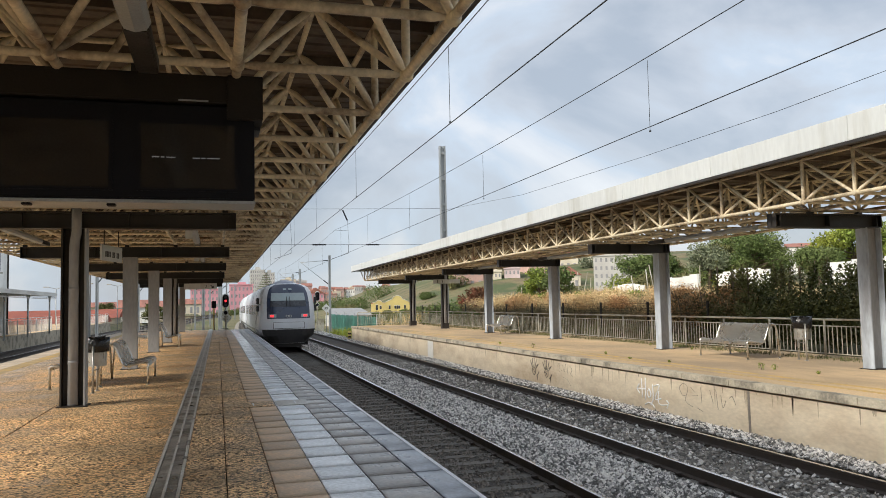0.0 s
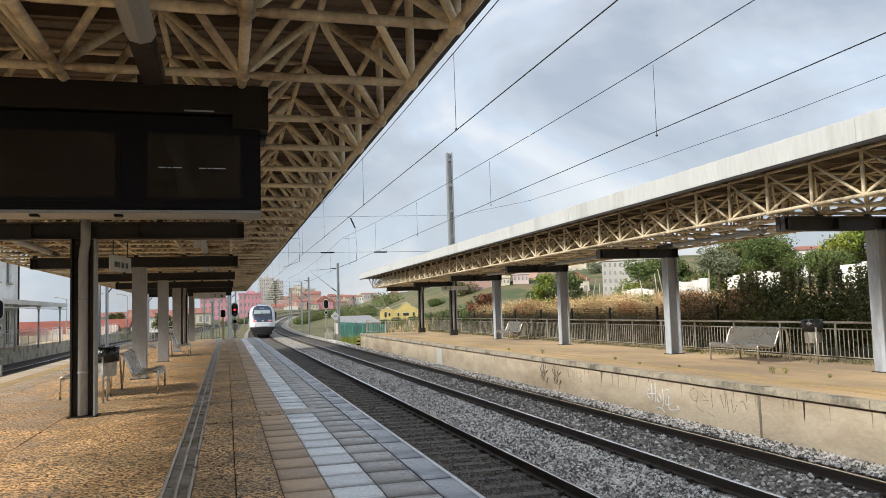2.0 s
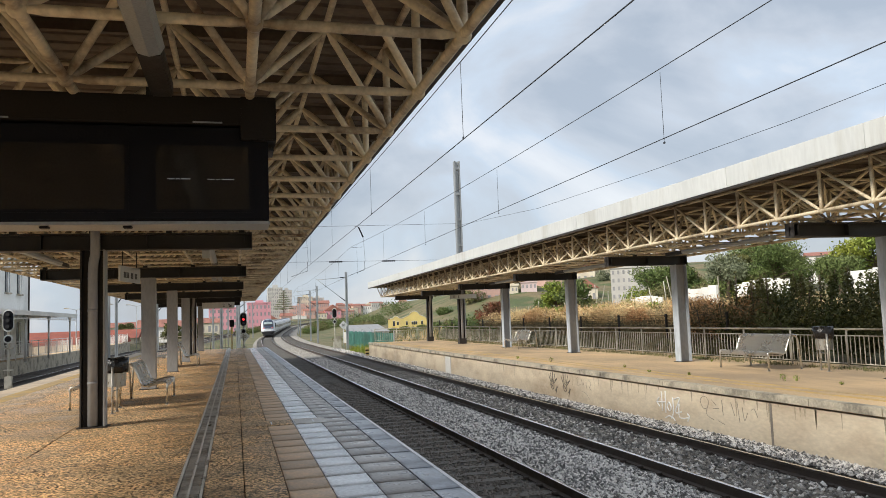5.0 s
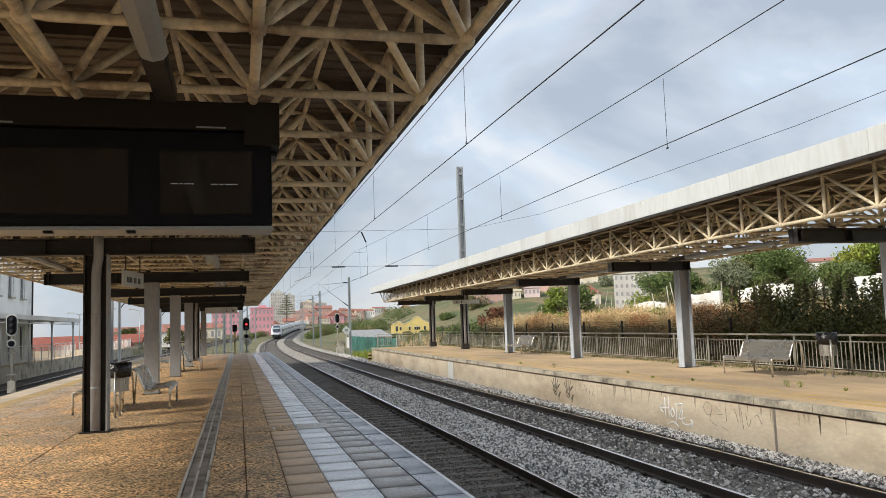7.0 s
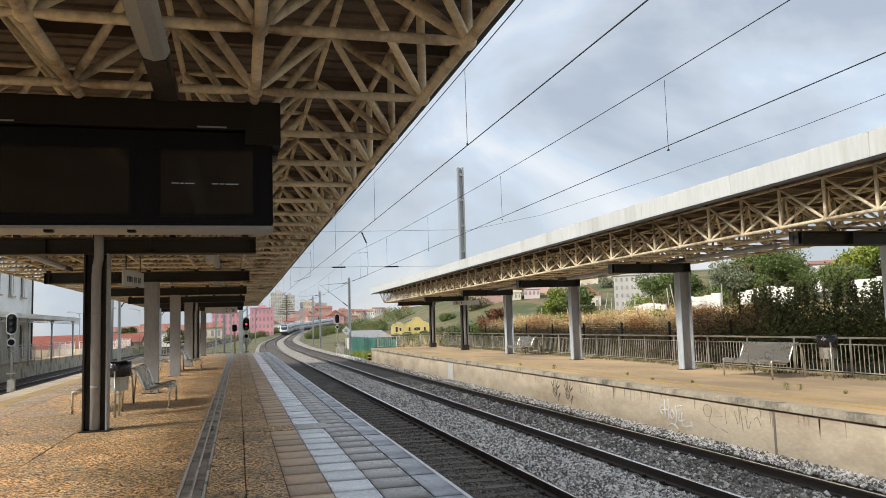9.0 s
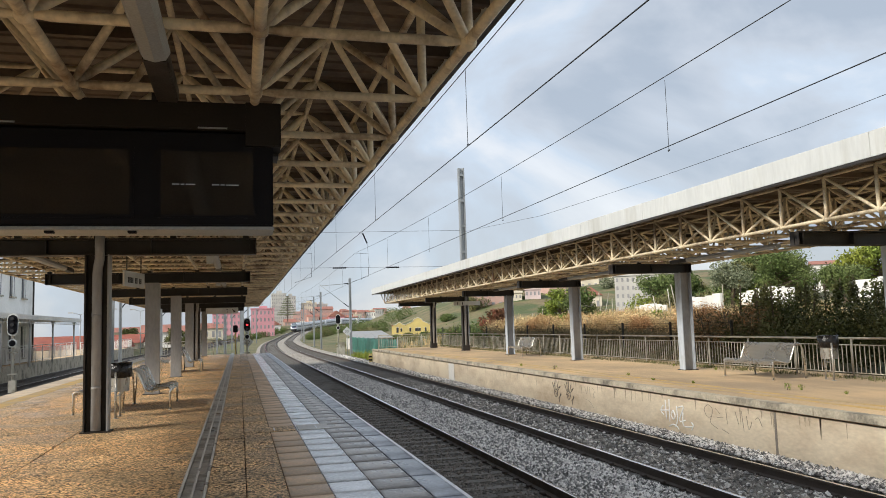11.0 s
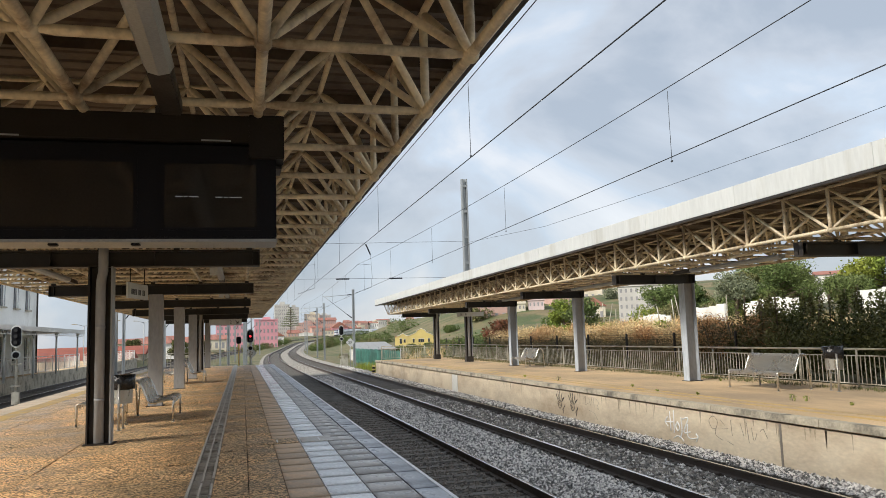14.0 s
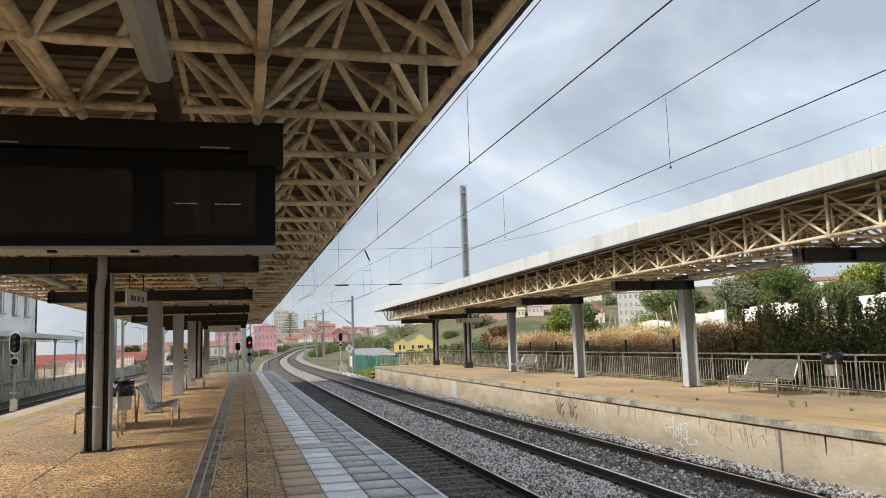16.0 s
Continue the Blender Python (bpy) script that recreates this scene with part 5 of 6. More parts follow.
T(33, 47, 3.2, 2.0, LEAF_GREY, 16, "green tree by the garden", 5000, size=0.085)
T(26, 61, 3.4, 1.6, LEAF_LIME, 7, "bright green young tree", 3000)
T(25.0, 55, 2.6, 1.4, LEAF_MID, 8, "bright green young tree", 2500)
T(22.0, 66, 2.8, 1.7, LEAF_RED, 9, "rusty red autumn tree", 3200)
bush("bush", "dark green bush below the red tree", [((17.5 + 0.7 * k, 62 + 1.0 * k, 0.3), (1.3, 1.3, 1.2)) for k in range(6)], 5200, 0.11, LEAF_MID, 31)
bush("bush", "dark green scrub behind the railing", [((16.2, 50 + 1.5 * k, 0.0), (1.0, 1.2, 0.9)) for k in range(7)], 4200, 0.10, LEAF_MID, 32)
for k, (x, y, r) in enumerate(((22.5, 114, 0.7), (24.5, 115, 0.55), (27, 115, 0.5), (29.5, 115, 0.9), (31, 112, 1.0), (20, 140, 1.0), (40, 150, 1.5), (24, 150, 2.0), (52, 155, 1.6), (30, 175, 3.2), (55, 190, 3), (44, 215, 4), (36, 240, 4), (60, 240, 4), (19.8, 222, 1.8), (21.5, 238, 2.0), (24.5, 250, 3.2), (28, 256, 3.4), (32, 250, 3.2), (28, 262, 3.6), (15.2, 340, 2.3), (17.0, 356, 2.4), (19.5, 372, 2.3), (13.0, 325, 2.2), (5.0, 262, 2.0), (8.0, 285, 2.2), (11.0, 308, 2.4), (14.5, 328, 2.6), (2, 240, 2.0))):
    z = land(x, y)
    bush("bush", "green scrub bush on the hillside", [((x + r * 0.6 * math.sin(k + j * 2.1), y + r * 0.4 * math.cos(j), z + r * 0.35), (r * 0.7, r * 0.7, r * 0.55)) for j in range(4)], 2800, 0.085 + 0.02 * r, (LEAF_MID, LEAF_OLIVE, LEAF_MID)[k % 3], 60 + k, 3)
for k, (x, y, h) in enumerate(((52, 185, 4.5), (64, 220, 5), (70, 250, 6))):
    T(x, y, h, h * 0.5, LEAF_MID, 90 + k, "green tree on the hillside", 2200, size=0.3)

for k, (x, y, r) in enumerate(((31, 47, 1.3), (29.5, 50, 1.2), (31, 55, 1.4), (33.5, 53, 1.3), (29, 60, 1.2), (28, 66, 1.3), (34, 60, 1.5), (28.3, 43.5, 1.0), (27.5, 37, 0.9), (37, 52, 1.4), (41, 50, 1.5))):
    z = land(x, y)
    bush("bush", "shrub in the gardens up the bank", [((x + r * 0.7 * math.sin(k + j * 2.1), y + r * 0.6 * math.cos(j * 1.7), z + r * (0.4 + 0.25 * (j % 2))), (r * 0.65, r * 0.65, r * 0.6)) for j in range(5)], 2600, 0.085, (LEAF_MID, LEAF_OLIVE, LEAF_LIME)[k % 3], 160 + k, 4)
for k in range(10):
    y = 15.2 + 0.95 * k
    x = 17.5 + 0.3 * math.sin(3 * k)
    bush("hedge_sprig", "upright leafy sprig above the hedge", [((x, y, 2.0 + 0.16 * j), (0.16 - 0.03 * j, 0.16 - 0.03 * j, 0.2)) for j in range(4)], 260, 0.05, LEAF_DARK, 200 + k, 2, "hedge")

# ---- buildings ----
# town walls and roofs are paler and duller: distance haze put into their colours
PINK = mat("pink_render", (0.68, 0.33, 0.37), 0.8, vary=0.15, scale=0.3, other=(0.64, 0.30, 0.34))
BLUSH = mat("pale_pink_render", (0.66, 0.54, 0.53), 0.8, vary=0.12, scale=0.3, other=(0.58, 0.47, 0.46))
BEIGE = mat("haze_muted_beige_render", (0.56, 0.545, 0.51), 0.8, vary=0.14, scale=0.12, other=(0.46, 0.44, 0.41))
SALMON = mat("haze_muted_salmon_render", (0.56, 0.37, 0.315), 0.8, vary=0.15, scale=0.2, other=(0.47, 0.31, 0.26))
YELLOW = mat("yellow_render", (0.68, 0.54, 0.20), 0.8, vary=0.16, scale=0.6, other=(0.57, 0.45, 0.18))
CREAM = mat("cream_render", (0.66, 0.60, 0.48), 0.8, vary=0.12, scale=0.4, other=(0.55, 0.49, 0.38))
ROOF_RED = mat("haze_muted_terracotta_roof", (0.37, 0.165, 0.125), 0.85, vary=0.3, scale=0.4, fine=8, other=(0.26, 0.12, 0.09), stretch=(3, 1, 1))
WINDOW = mat("dark_window", (0.05, 0.055, 0.065), 0.15, vary=0.2, scale=1, bump=0)

# windows of distant buildings, lightened to grey for the haze
WINDOW_FAR = mat("haze_grey_window", (0.30, 0.295, 0.30), 0.3, vary=0.2, scale=0.4, bump=0)


def building(name, label, x, y, w, d, z0, z1, wall, roof, floors, cols, turn=0, pitch=1.2, tiles=None, category="house"):
    tiles = tiles or ROOF_RED
    root = empty(name, label, category)
    root.matrix_world = pose(x, y, 0, 0, 0, turn)
    part("wall", boxes((-w / 2, w / 2, 0, d, z0, z1)), wall, root)
    e = 0.03 * w + 0.15
    if roof == "gable":
        bm = bmesh.new()
        a = [bm.verts.new(p) for p in ((-w / 2 - e, -e, z1), (w / 2 + e, -e, z1), (w / 2 + e, d + e, z1), (-w / 2 - e, d + e, z1), (-w / 2 - e, d / 2, z1 + pitch), (w / 2 + e, d / 2, z1 + pitch))]
        for f in ((0, 1, 5, 4), (3, 4, 5, 2), (0, 4, 3), (1, 2, 5), (0, 3, 2, 1)):
            bm.faces.new([a[i] for i in f])
        part("roof", bm, tiles, root, "tiled roof")
    elif roof == "front_gable":
        bm = bmesh.new()
        a = [bm.verts.new(p) for p in ((-w / 2 - e, -e, z1), (w / 2 + e, -e, z1), (w / 2 + e, d + e, z1), (-w / 2 - e, d + e, z1), (0, -e, z1 + pitch), (0, d + e, z1 + pitch))]
        for f in ((0, 4, 5, 3), (1, 2, 5, 4), (0, 1, 4), (2, 3, 5), (0, 3, 2, 1)):
            bm.faces.new([a[i] for i in f])
        part("roof", bm, tiles, root, "tiled roof")
    else:
        part("parapet", boxes((-w / 2 - 0.2, w / 2 + 0.2, -0.2, d + 0.2, z1, z1 + 0.5), bevel=0.04), wall, root)
        part("roof_hut", boxes((-w * 0.15, w * 0.2, d * 0.3, d * 0.7, z1 + 0.5, z1 + 0.5 + pitch)), wall, root)
    fh = (z1 - z0) / max(1, floors)
    for r in range(floors):
        for c in range(cols):
            wx = -w / 2 + w * (c + 0.5) / cols
            zc = z0 + fh * (r + 0.52)
            ww, wh = min(0.9, 0.2 * w / cols), min(1.1, fh * 0.24)
            part("window", boxes((wx - ww, wx + ww, -0.05, 0.04, zc - wh, zc + wh), bevel=0.02), WINDOW if y < 90 else WINDOW_FAR, root, "window greyed for distance haze")
    return root




def yellow_house():
    """A long low front with scalloped gables and pale copings."""
    root = empty("house", "long low yellow house with scalloped gables", "house")
    root.matrix_world = pose(26.4, 120, 0, 0, 0, -12)
    part("wall", boxes((-3.4, 3.6, 0, 5, -1.0, 1.55)), YELLOW, root)
    for name, c, w, h in (("gable", -2.2, 0.95, 0.55), ("gable", 0.7, 1.9, 1.25), ("gable", 3.0, 0.6, 0.6)):
        ring = [(-w, 0), (w, 0), (w, 0.18), (w * 0.72, 0.34 * h), (w * 0.45, 0.5 * h), (w * 0.3, 0.82 * h), (0.0, h), (-w * 0.3, 0.82 * h), (-w * 0.45, 0.5 * h), (-w * 0.72, 0.34 * h), (-w, 0.18)]
        bm = bmesh.new()
        va, vb = ([bm.verts.new((c + p, y, 1.55 + q)) for p, q in ring] for y in (-0.02, 0.3))
        for i in range(len(ring)):
            j = (i + 1) % len(ring)
            bm.faces.new((va[i], va[j], vb[j], vb[i]))
        bm.faces.new(va[::-1]), bm.faces.new(vb)
        gable = part(name, bm, YELLOW, root, "scalloped yellow gable")
        bent("coping", [(c + p, -0.03, 1.57 + q) for p, q in ring[2:]], 0.06, CREAM, gable, "pale coping", 5)
    for x, w, h in ((-2.5, 0.17, 0.4), (-1.9, 0.14, 0.25), (-0.5, 0.14, 0.28), (0.4, 0.14, 0.22), (0.7, 0.12, 0.26), (1.0, 0.14, 0.22), (1.9, 0.14, 0.28), (3.0, 0.14, 0.28)):
        win = part("window", boxes((x - w, x + w, -0.05, 0.02, 0.95 - h, 0.95 + h), bevel=0.02), WINDOW, root, "small window greyed for distance haze")
        part("frame", boxes((x - w - 0.06, x + w + 0.06, -0.07, -0.052, 0.95 + h, 0.95 + h + 0.09)), CREAM, win)
    part("roof", boxes((-3.4, 3.6, 0.3, 5.0, 1.55, 1.75)), ROOF_RED, root, "low tiled roof")


yellow_house()
building("apartment_block", "pink rendered apartment block in town", 8.6, 300, 8.4, 9, -1.2, 9.4, PINK, "flat", 4, 6, pitch=0.8, category="building")
building("apartment_block", "pink rendered apartment block in town", -4.5, 300, 10, 9, -1.2, 8.0, PINK, "flat", 4, 7, pitch=0.8, category="building")
building("house", "small white gabled house by the line", 13.6, 335, 6.4, 8, -0.5, 3.6, WHITE_PAINT, "front_gable", 1, 2, pitch=2.2)
FAR_TOWN = [
    ("apartment_tower", "tall grey-white apartment tower above the town, muted for haze", 20.4, 420, 7.6, 20.4, BEIGE, "flat", 10, 7, 1.6),
    ("apartment_tower", "tall grey-white apartment tower above the town, muted for haze", 26.6, 424, 5.4, 19.0, BEIGE, "flat", 9, 5, 1.4),
    ("apartment_block", "long terracotta-roofed apartment row", 32, 400, 11, 10.2, SALMON, "flat", 4, 10, 0.9),
    ("apartment_block", "long terracotta-roofed apartment row", 42, 402, 9, 11.4, SALMON, "gable", 4, 9, 1.4),
    ("apartment_block", "pale apartment block behind the row", 38, 440, 8, 15.8, CREAM, "flat", 6, 8, 1.2),
    ("apartment_block", "pale apartment block behind the row", 45, 445, 7, 15.2, BEIGE, "flat", 6, 7, 1.0),
    ("house", "red-pink house with a terracotta hip roof", 41.5, 345, 7.2, 6.6, PINK, "front_gable", 2, 4, 2.6),
    ("house", "salmon terracotta-roofed house in the town", 21.5, 345, 5, 4.8, SALMON, "gable", 2, 4, 1.4),
    ("house", "white shed with a pale flat roof", 26.5, 340, 6, 4.4, WHITE_PAINT, "flat", 1, 4, 0.3),
    ("house", "salmon house with a tiled roof", 31.5, 345, 4.6, 6.8, SALMON, "gable", 2, 4, 1.0),
    ("house", "cream house with a tiled roof", 36, 338, 4, 5.4, CREAM, "gable", 2, 3, 1.0),
    ("house", "terracotta-roofed house in the town", 48.5, 350, 6, 6.2, SALMON, "gable", 2, 5, 1.6),
    ("house", "white flat-roofed house on the hill", 70, 300, 5, 8.6, WHITE_PAINT, "flat", 2, 5, 0.4)]
town = random.Random(11)
for k in range(22):
    FAR_TOWN.append(("house", ("distant cream house with a flat roof", "distant salmon house with a tiled roof", "distant white house with a tiled roof", "distant grey house with a tiled roof")[k % 4],
                     47 + 1.5 * k + town.uniform(-0.8, 0.8), 375 + town.uniform(-20, 60), town.uniform(2.4, 4.6), town.uniform(7.2, 10.4), (CREAM, SALMON, WHITE_PAINT, BEIGE)[k % 4],
                     "flat" if k % 4 == 0 else "gable", 3, 4, town.uniform(0.5, 1.1)))
for kind, label, x, y, w, top, m, rf, fl, co, pt in FAR_TOWN:
    q = 730.0 / y * (1 + 0.12 * (y - 380) / 380)
    building(kind, label, x * q, y * q, w * q, 9 * q, 0.5, 1.6 + (top - 1.6) * q, m, rf, fl, co, pitch=pt * q, category="building" if kind[0] == "a" else "house")
building("house", "white house with a red roof up the bank", 77.6, 90, 3.0, 4, 3, 8.2, WHITE_PAINT, "gable", 3, 4, pitch=0.6, turn=-35)
building("house", "cream gabled house beyond the gardens", 64.3, 136, 4.3, 6, 2, 6.2, CREAM, "front_gable", 1, 3, pitch=1.7, turn=-22)
building("apartment_block", "pale apartment block beyond the gardens", 62.3, 112, 9.0, 6, 2, 8.4, BEIGE, "flat", 5, 11, pitch=0.5, turn=-28, category="building")
building("apartment_block", "small pink apartment block beyond the bank", 58.2, 150, 3.2, 5, 2, 8.1, BLUSH, "flat", 4, 4, pitch=0.8, turn=-20, category="building")
building("apartment_block", "small cream apartment block beyond the bank", 54.6, 151, 3.0, 5, 2, 7.5, CREAM, "flat", 4, 4, pitch=0.8, turn=-20, category="building")

# a tall conifer with level whorls before the tower
def conifer(x, y, z0, h):
    root = empty("tree", "tall thin dark conifer with level whorls of boughs", "tree")
    tube_part("trunk", [((x, y, z0), (x, y, z0 + h), 0.28)], BARK, root, n=7)
    blobs = []
    for k in range(9):
        f = k / 8
        r = h * 0.30 * (1 - 0.8 * f)
        for j in range(7):
            q = 0.9 * j + 0.4 * k
            e = (x + r * math.cos(q), y + r * math.sin(q), z0 + h * (0.25 + 0.74 * f) + 0.15 * r)
            tube_part("bough", [((x, y, z0 + h * (0.25 + 0.74 * f)), e, 0.12)], BARK, root, n=4)
            blobs.append((e, (r * 0.38, r * 0.38, h * 0.022)))
    from_arrays("foliage", *leaves(blobs, 2400, 0.42, 77), LEAF_GREY, root)


conifer(40.5, 690, 8, 22)

hill = random.Random(23)
for k in range(30):
    y = hill.uniform(150, 250)
    x = y * hill.uniform(0.30, 0.60)
    z = land(x, y)
    building("house", ("small white house on the hillside", "small cream house on the hillside", "small salmon house on the hillside")[k % 3], x, y, hill.uniform(3.5, 7), 6, z - 1, z + hill.uniform(2.4, 4.6),
             (WHITE_PAINT, CREAM, SALMON)[k % 3], "flat" if k % 4 == 0 else "gable", 2, 4, pitch=hill.uniform(0.5, 1.3), turn=hill.uniform(-35, 0))
for k in range(22):
    y = hill.uniform(120, 230)
    x = y * hill.uniform(0.28, 0.62)
    z, r = land(x, y), hill.uniform(1.2, 2.4)
    bush("bush", "green shrubs between the hillside houses", [((x + r * 0.7 * math.sin(k + j * 2.1), y + r * 0.4 * math.cos(j), z + r * 0.5), (r * 0.6, r * 0.6, r * 0.65)) for j in range(4)], 1500, 0.2, (LEAF_MID, LEAF_OLIVE, LEAF_GREY)[k % 3], 400 + k, 3)

shed = empty("shed", "low grey sheet-metal shed beside the line", "shed")
part("wall", boxes((14.4, 19.4, 101, 109, -1.4, 0.1)), BEIGE, shed)
for k in range(5):
    bm = boxes((14.2 + 1.06 * k, 15.24 + 1.06 * k, -4.6, 4.6, -0.03, 0.03), bevel=0.01)
    bm.transform(Matrix.Translation((0, 105, 0.55)) @ Matrix.Rotation(0.10, 4, "X"))
    part("roof_sheet", bm, COLUMN, shed, "grey roof sheet")

# teal screen fence along the line past the platform
TEAL = mat("teal_screen_cloth", (0.07, 0.19, 0.155), 0.75, vary=0.3, scale=0.6, fine=20, other=(0.10, 0.30, 0.24))
sf = empty("screen_fence", "teal green screen cloth on a site fence", "fence")
pts = [(11.8, 60), (12.1, 66), (12.4, 74), (12.7, 82), (13.0, 90), (13.4, 98)]
for (xa, ya), (xb, yb) in zip(pts, pts[1:]):
    bm = bmesh.new()
    g = []
    for j in range(9):
        f = j / 8
        x, y = xa + (xb - xa) * f + 0.08 * math.sin(j * 2.2), ya + (yb - ya) * f
        zb = land(x, y) - 0.05
        g.append([bm.verts.new((x + 0.06 * (i % 2), y, zb + 1.75 * i / 4 + (0.05 * math.sin(j * 1.7) if i == 4 else 0))) for i in range(5)])
    for a, b in zip(g, g[1:]):
        for i in range(4):
            bm.faces.new((a[i], b[i], b[i + 1], a[i + 1]))
    bmesh.ops.solidify(bm, geom=bm.faces[:], thickness=0.01)
    part("cloth", bm, TEAL, sf, smooth=True)
    tube_part("post", [((xa + 0.1, ya, land(xa, ya) - 0.2), (xa + 0.1, ya, land(xa, ya) + 1.95), 0.04)], GALV, sf, n=6)


# ---- signals and line-side things ----
def signal(x, y, z0, head_z, lit, label):
    root = empty("signal", label, "signal", "railway signals", at=(x, y, 0))
    tube_part("post", [((0, 0.1, z0), (0, 0.1, head_z + 0.5), 0.06)], FENCE, root, n=10)
    bm = bmesh.new()
    hw, hh = 0.24, 0.52
    ring = [(hw * math.cos(a), hh - hw + hw * math.sin(a)) for a in [math.pi * k / 8 for k in range(9)]] + [(hw * math.cos(a), -hh + hw + hw * math.sin(a)) for a in [math.pi + math.pi * k / 8 for k in range(9)]]
    for s, yy, m in ((1.0, 0.0, FASCIA), (0.86, -0.02, BLACK)):
        bm = bmesh.new()
        va, vb = ([bm.verts.new((a * s, yv, head_z + b * s)) for a, b in ring] for yv in (yy, yy - 0.05))
        n = len(ring)
        for i in range(n):
            bm.faces.new((va[i], va[(i + 1) % n], vb[(i + 1) % n], vb[i]))
        bm.faces.new(va), bm.faces.new(vb[::-1])
        part("rim" if m is FASCIA else "backboard", bm, m, root, "white rim" if m is FASCIA else "black backboard")
    for k, z in enumerate((0.28, 0.0, -0.28)):
        tube_part("lamp_hood", [((0, -0.07, head_z + z), (0, -0.2, head_z + z), 0.1)], BLACK, root, n=12)
        tube_part("lens", [((0, -0.2, head_z + z), (0, -0.206, head_z + z), 0.085)], RED_LAMP if (lit and k == 1) else SCREEN, root, "lit red lens" if (lit and k == 1) else "dark lens", n=12)
    tube_part("number_disc", [((0, -0.02, head_z - 0.85), (0, -0.06, head_z - 0.85), 0.2)], FASCIA, root, "white ringed disc", n=16)
    tube_part("disc_lamp", [((0, -0.06, head_z - 0.85), (0, -0.10, head_z - 0.85), 0.14)], BLACK, root, n=14)
    part("cabinet", boxes((-0.16, 0.16, -0.02, 0.2, z0 + 0.2, z0 + 0.75), bevel=0.01), FENCE, root, "pale relay box")
    for z in (z0 + 1.0, head_z - 1.3):
        part("bracket", boxes((-0.2, 0.2, 0.0, 0.12, z, z + 0.06)), FENCE, root)
    return root


signal(-10.1, 40, -1.1, 2.2, False, "unlit railway signal with a white-rimmed black head")
signal(-5.9, 58.5, -1.0, 2.0, True, "railway signal showing red past the platform end")
signal(0.55, 58.5, -1.0, 2.0, True, "railway signal showing red past the platform end")
signal(9.75, 80, -1.2, 2.45, False, "unlit railway signal beside the line")


def speed_sign(x, y, z0, label, board):
    root = empty("track_sign", label, "sign", at=(x, y, 0))
    tube_part("post", [((0, 0.03, z0), (0, 0.03, board + 0.3), 0.03)], GALV, root, n=8)
    bm = bmesh.new()
    q = 0.42
    va, vb = ([bm.verts.new((a, yv, board + b)) for a, b in ((0, q), (q, 0), (0, -q), (-q, 0))] for yv in (0.0, -0.02))
    for i in range(4):
        bm.faces.new((va[i], va[(i + 1) % 4], vb[(i + 1) % 4], vb[i]))
    bm.faces.new(va), bm.faces.new(vb[::-1])
    part("diamond_board", bm, FASCIA, root, "white diamond board")
    n = text("numeral", "30", 0.34, pose(-0.2, -0.024, board - 0.12, 90, 0, 0), STEEL_DARK, "", "")
    n.parent = root


speed_sign(9.85, 74, -1.2, "white diamond speed board on a thin post", 1.25)
speed_sign(0.62, 60.5, -1.0, "white diamond speed board on a thin post", 0.75)
cab = empty("relay_cabinet", "grey line-side relay cabinet", "cabinet", at=(10.2, 81, 0))
part("body", boxes((-0.3, 0.3, -0.25, 0.25, -1.2, 0.1), bevel=0.01), FENCE, cab)
part("door", boxes((-0.26, 0.26, -0.265, -0.25, -1.1, 0.04)), FENCE, cab)
part("plinth", boxes((-0.36, 0.36, -0.3, 0.3, -1.35, -1.16)), BEIGE, cab)
ys_sign = empty("edge_marker", "yellow and black striped edge marker", "marker", at=(9.2, 56.6, 0))
part("board", boxes((-0.12, 0.12, -0.02, 0.02, -0.95, -0.35)), YELLOW, ys_sign)
for z in (-0.85, -0.62):
    part("black_band", boxes((-0.12, 0.12, -0.024, -0.02, z, z + 0.12)), BLACK, ys_sign)
part("foot", boxes((-0.05, 0.05, -0.05, 0.05, -1.2, -0.95)), GALV, ys_sign)
hp = empty("hazard_post", "yellow post with a dark lamp at the platform end", "post", at=(-0.26, 57.4, 0))
part("post", boxes((-0.06, 0.06, -0.06, 0.06, -0.6, 1.5)), YELLOW, hp)
part("lamp_box", boxes((-0.16, 0.16, -0.12, 0.12, 1.5, 2.0), bevel=0.03), BLACK, hp)

# ---- the old station across the side tracks ----
side_platform = tagged(part("platform_side", boxes((-40, -13.6, 46, 110, -1.3, -0.15)), SAND_DECK), "low side platform with a rubble ramp wall", "platform", kind="structure")
part("rubble_wall", boxes((-13.62, -13.4, 30, 110, -1.3, -0.1), bevel=0.02), STONE_CAP, side_platform, "dark rubble edge wall")
fence("railing", [(-13.7, 34, -0.1), (-13.7, 50, -0.1)], 1.15, "white railing along the side platform", 2.0, 0.25, 0.016, WHITE_PAINT)
fence("railing", [(-13.7, 50, -0.1), (-13.7, 74, -0.1)], 1.15, "white railing along the side platform", 2.0, 0.3, 0.02, WHITE_PAINT)
fence("railing", [(-13.7, 76, -0.1), (-13.7, 110, -0.1)], 1.1, "white railing along the side platform", 2.5, 0.5, 0.02, WHITE_PAINT)


ROOF_DEEP = mat("deep_red_roof", (0.33, 0.095, 0.06), 0.85, vary=0.25, scale=0.6, fine=8, other=(0.25, 0.075, 0.05))


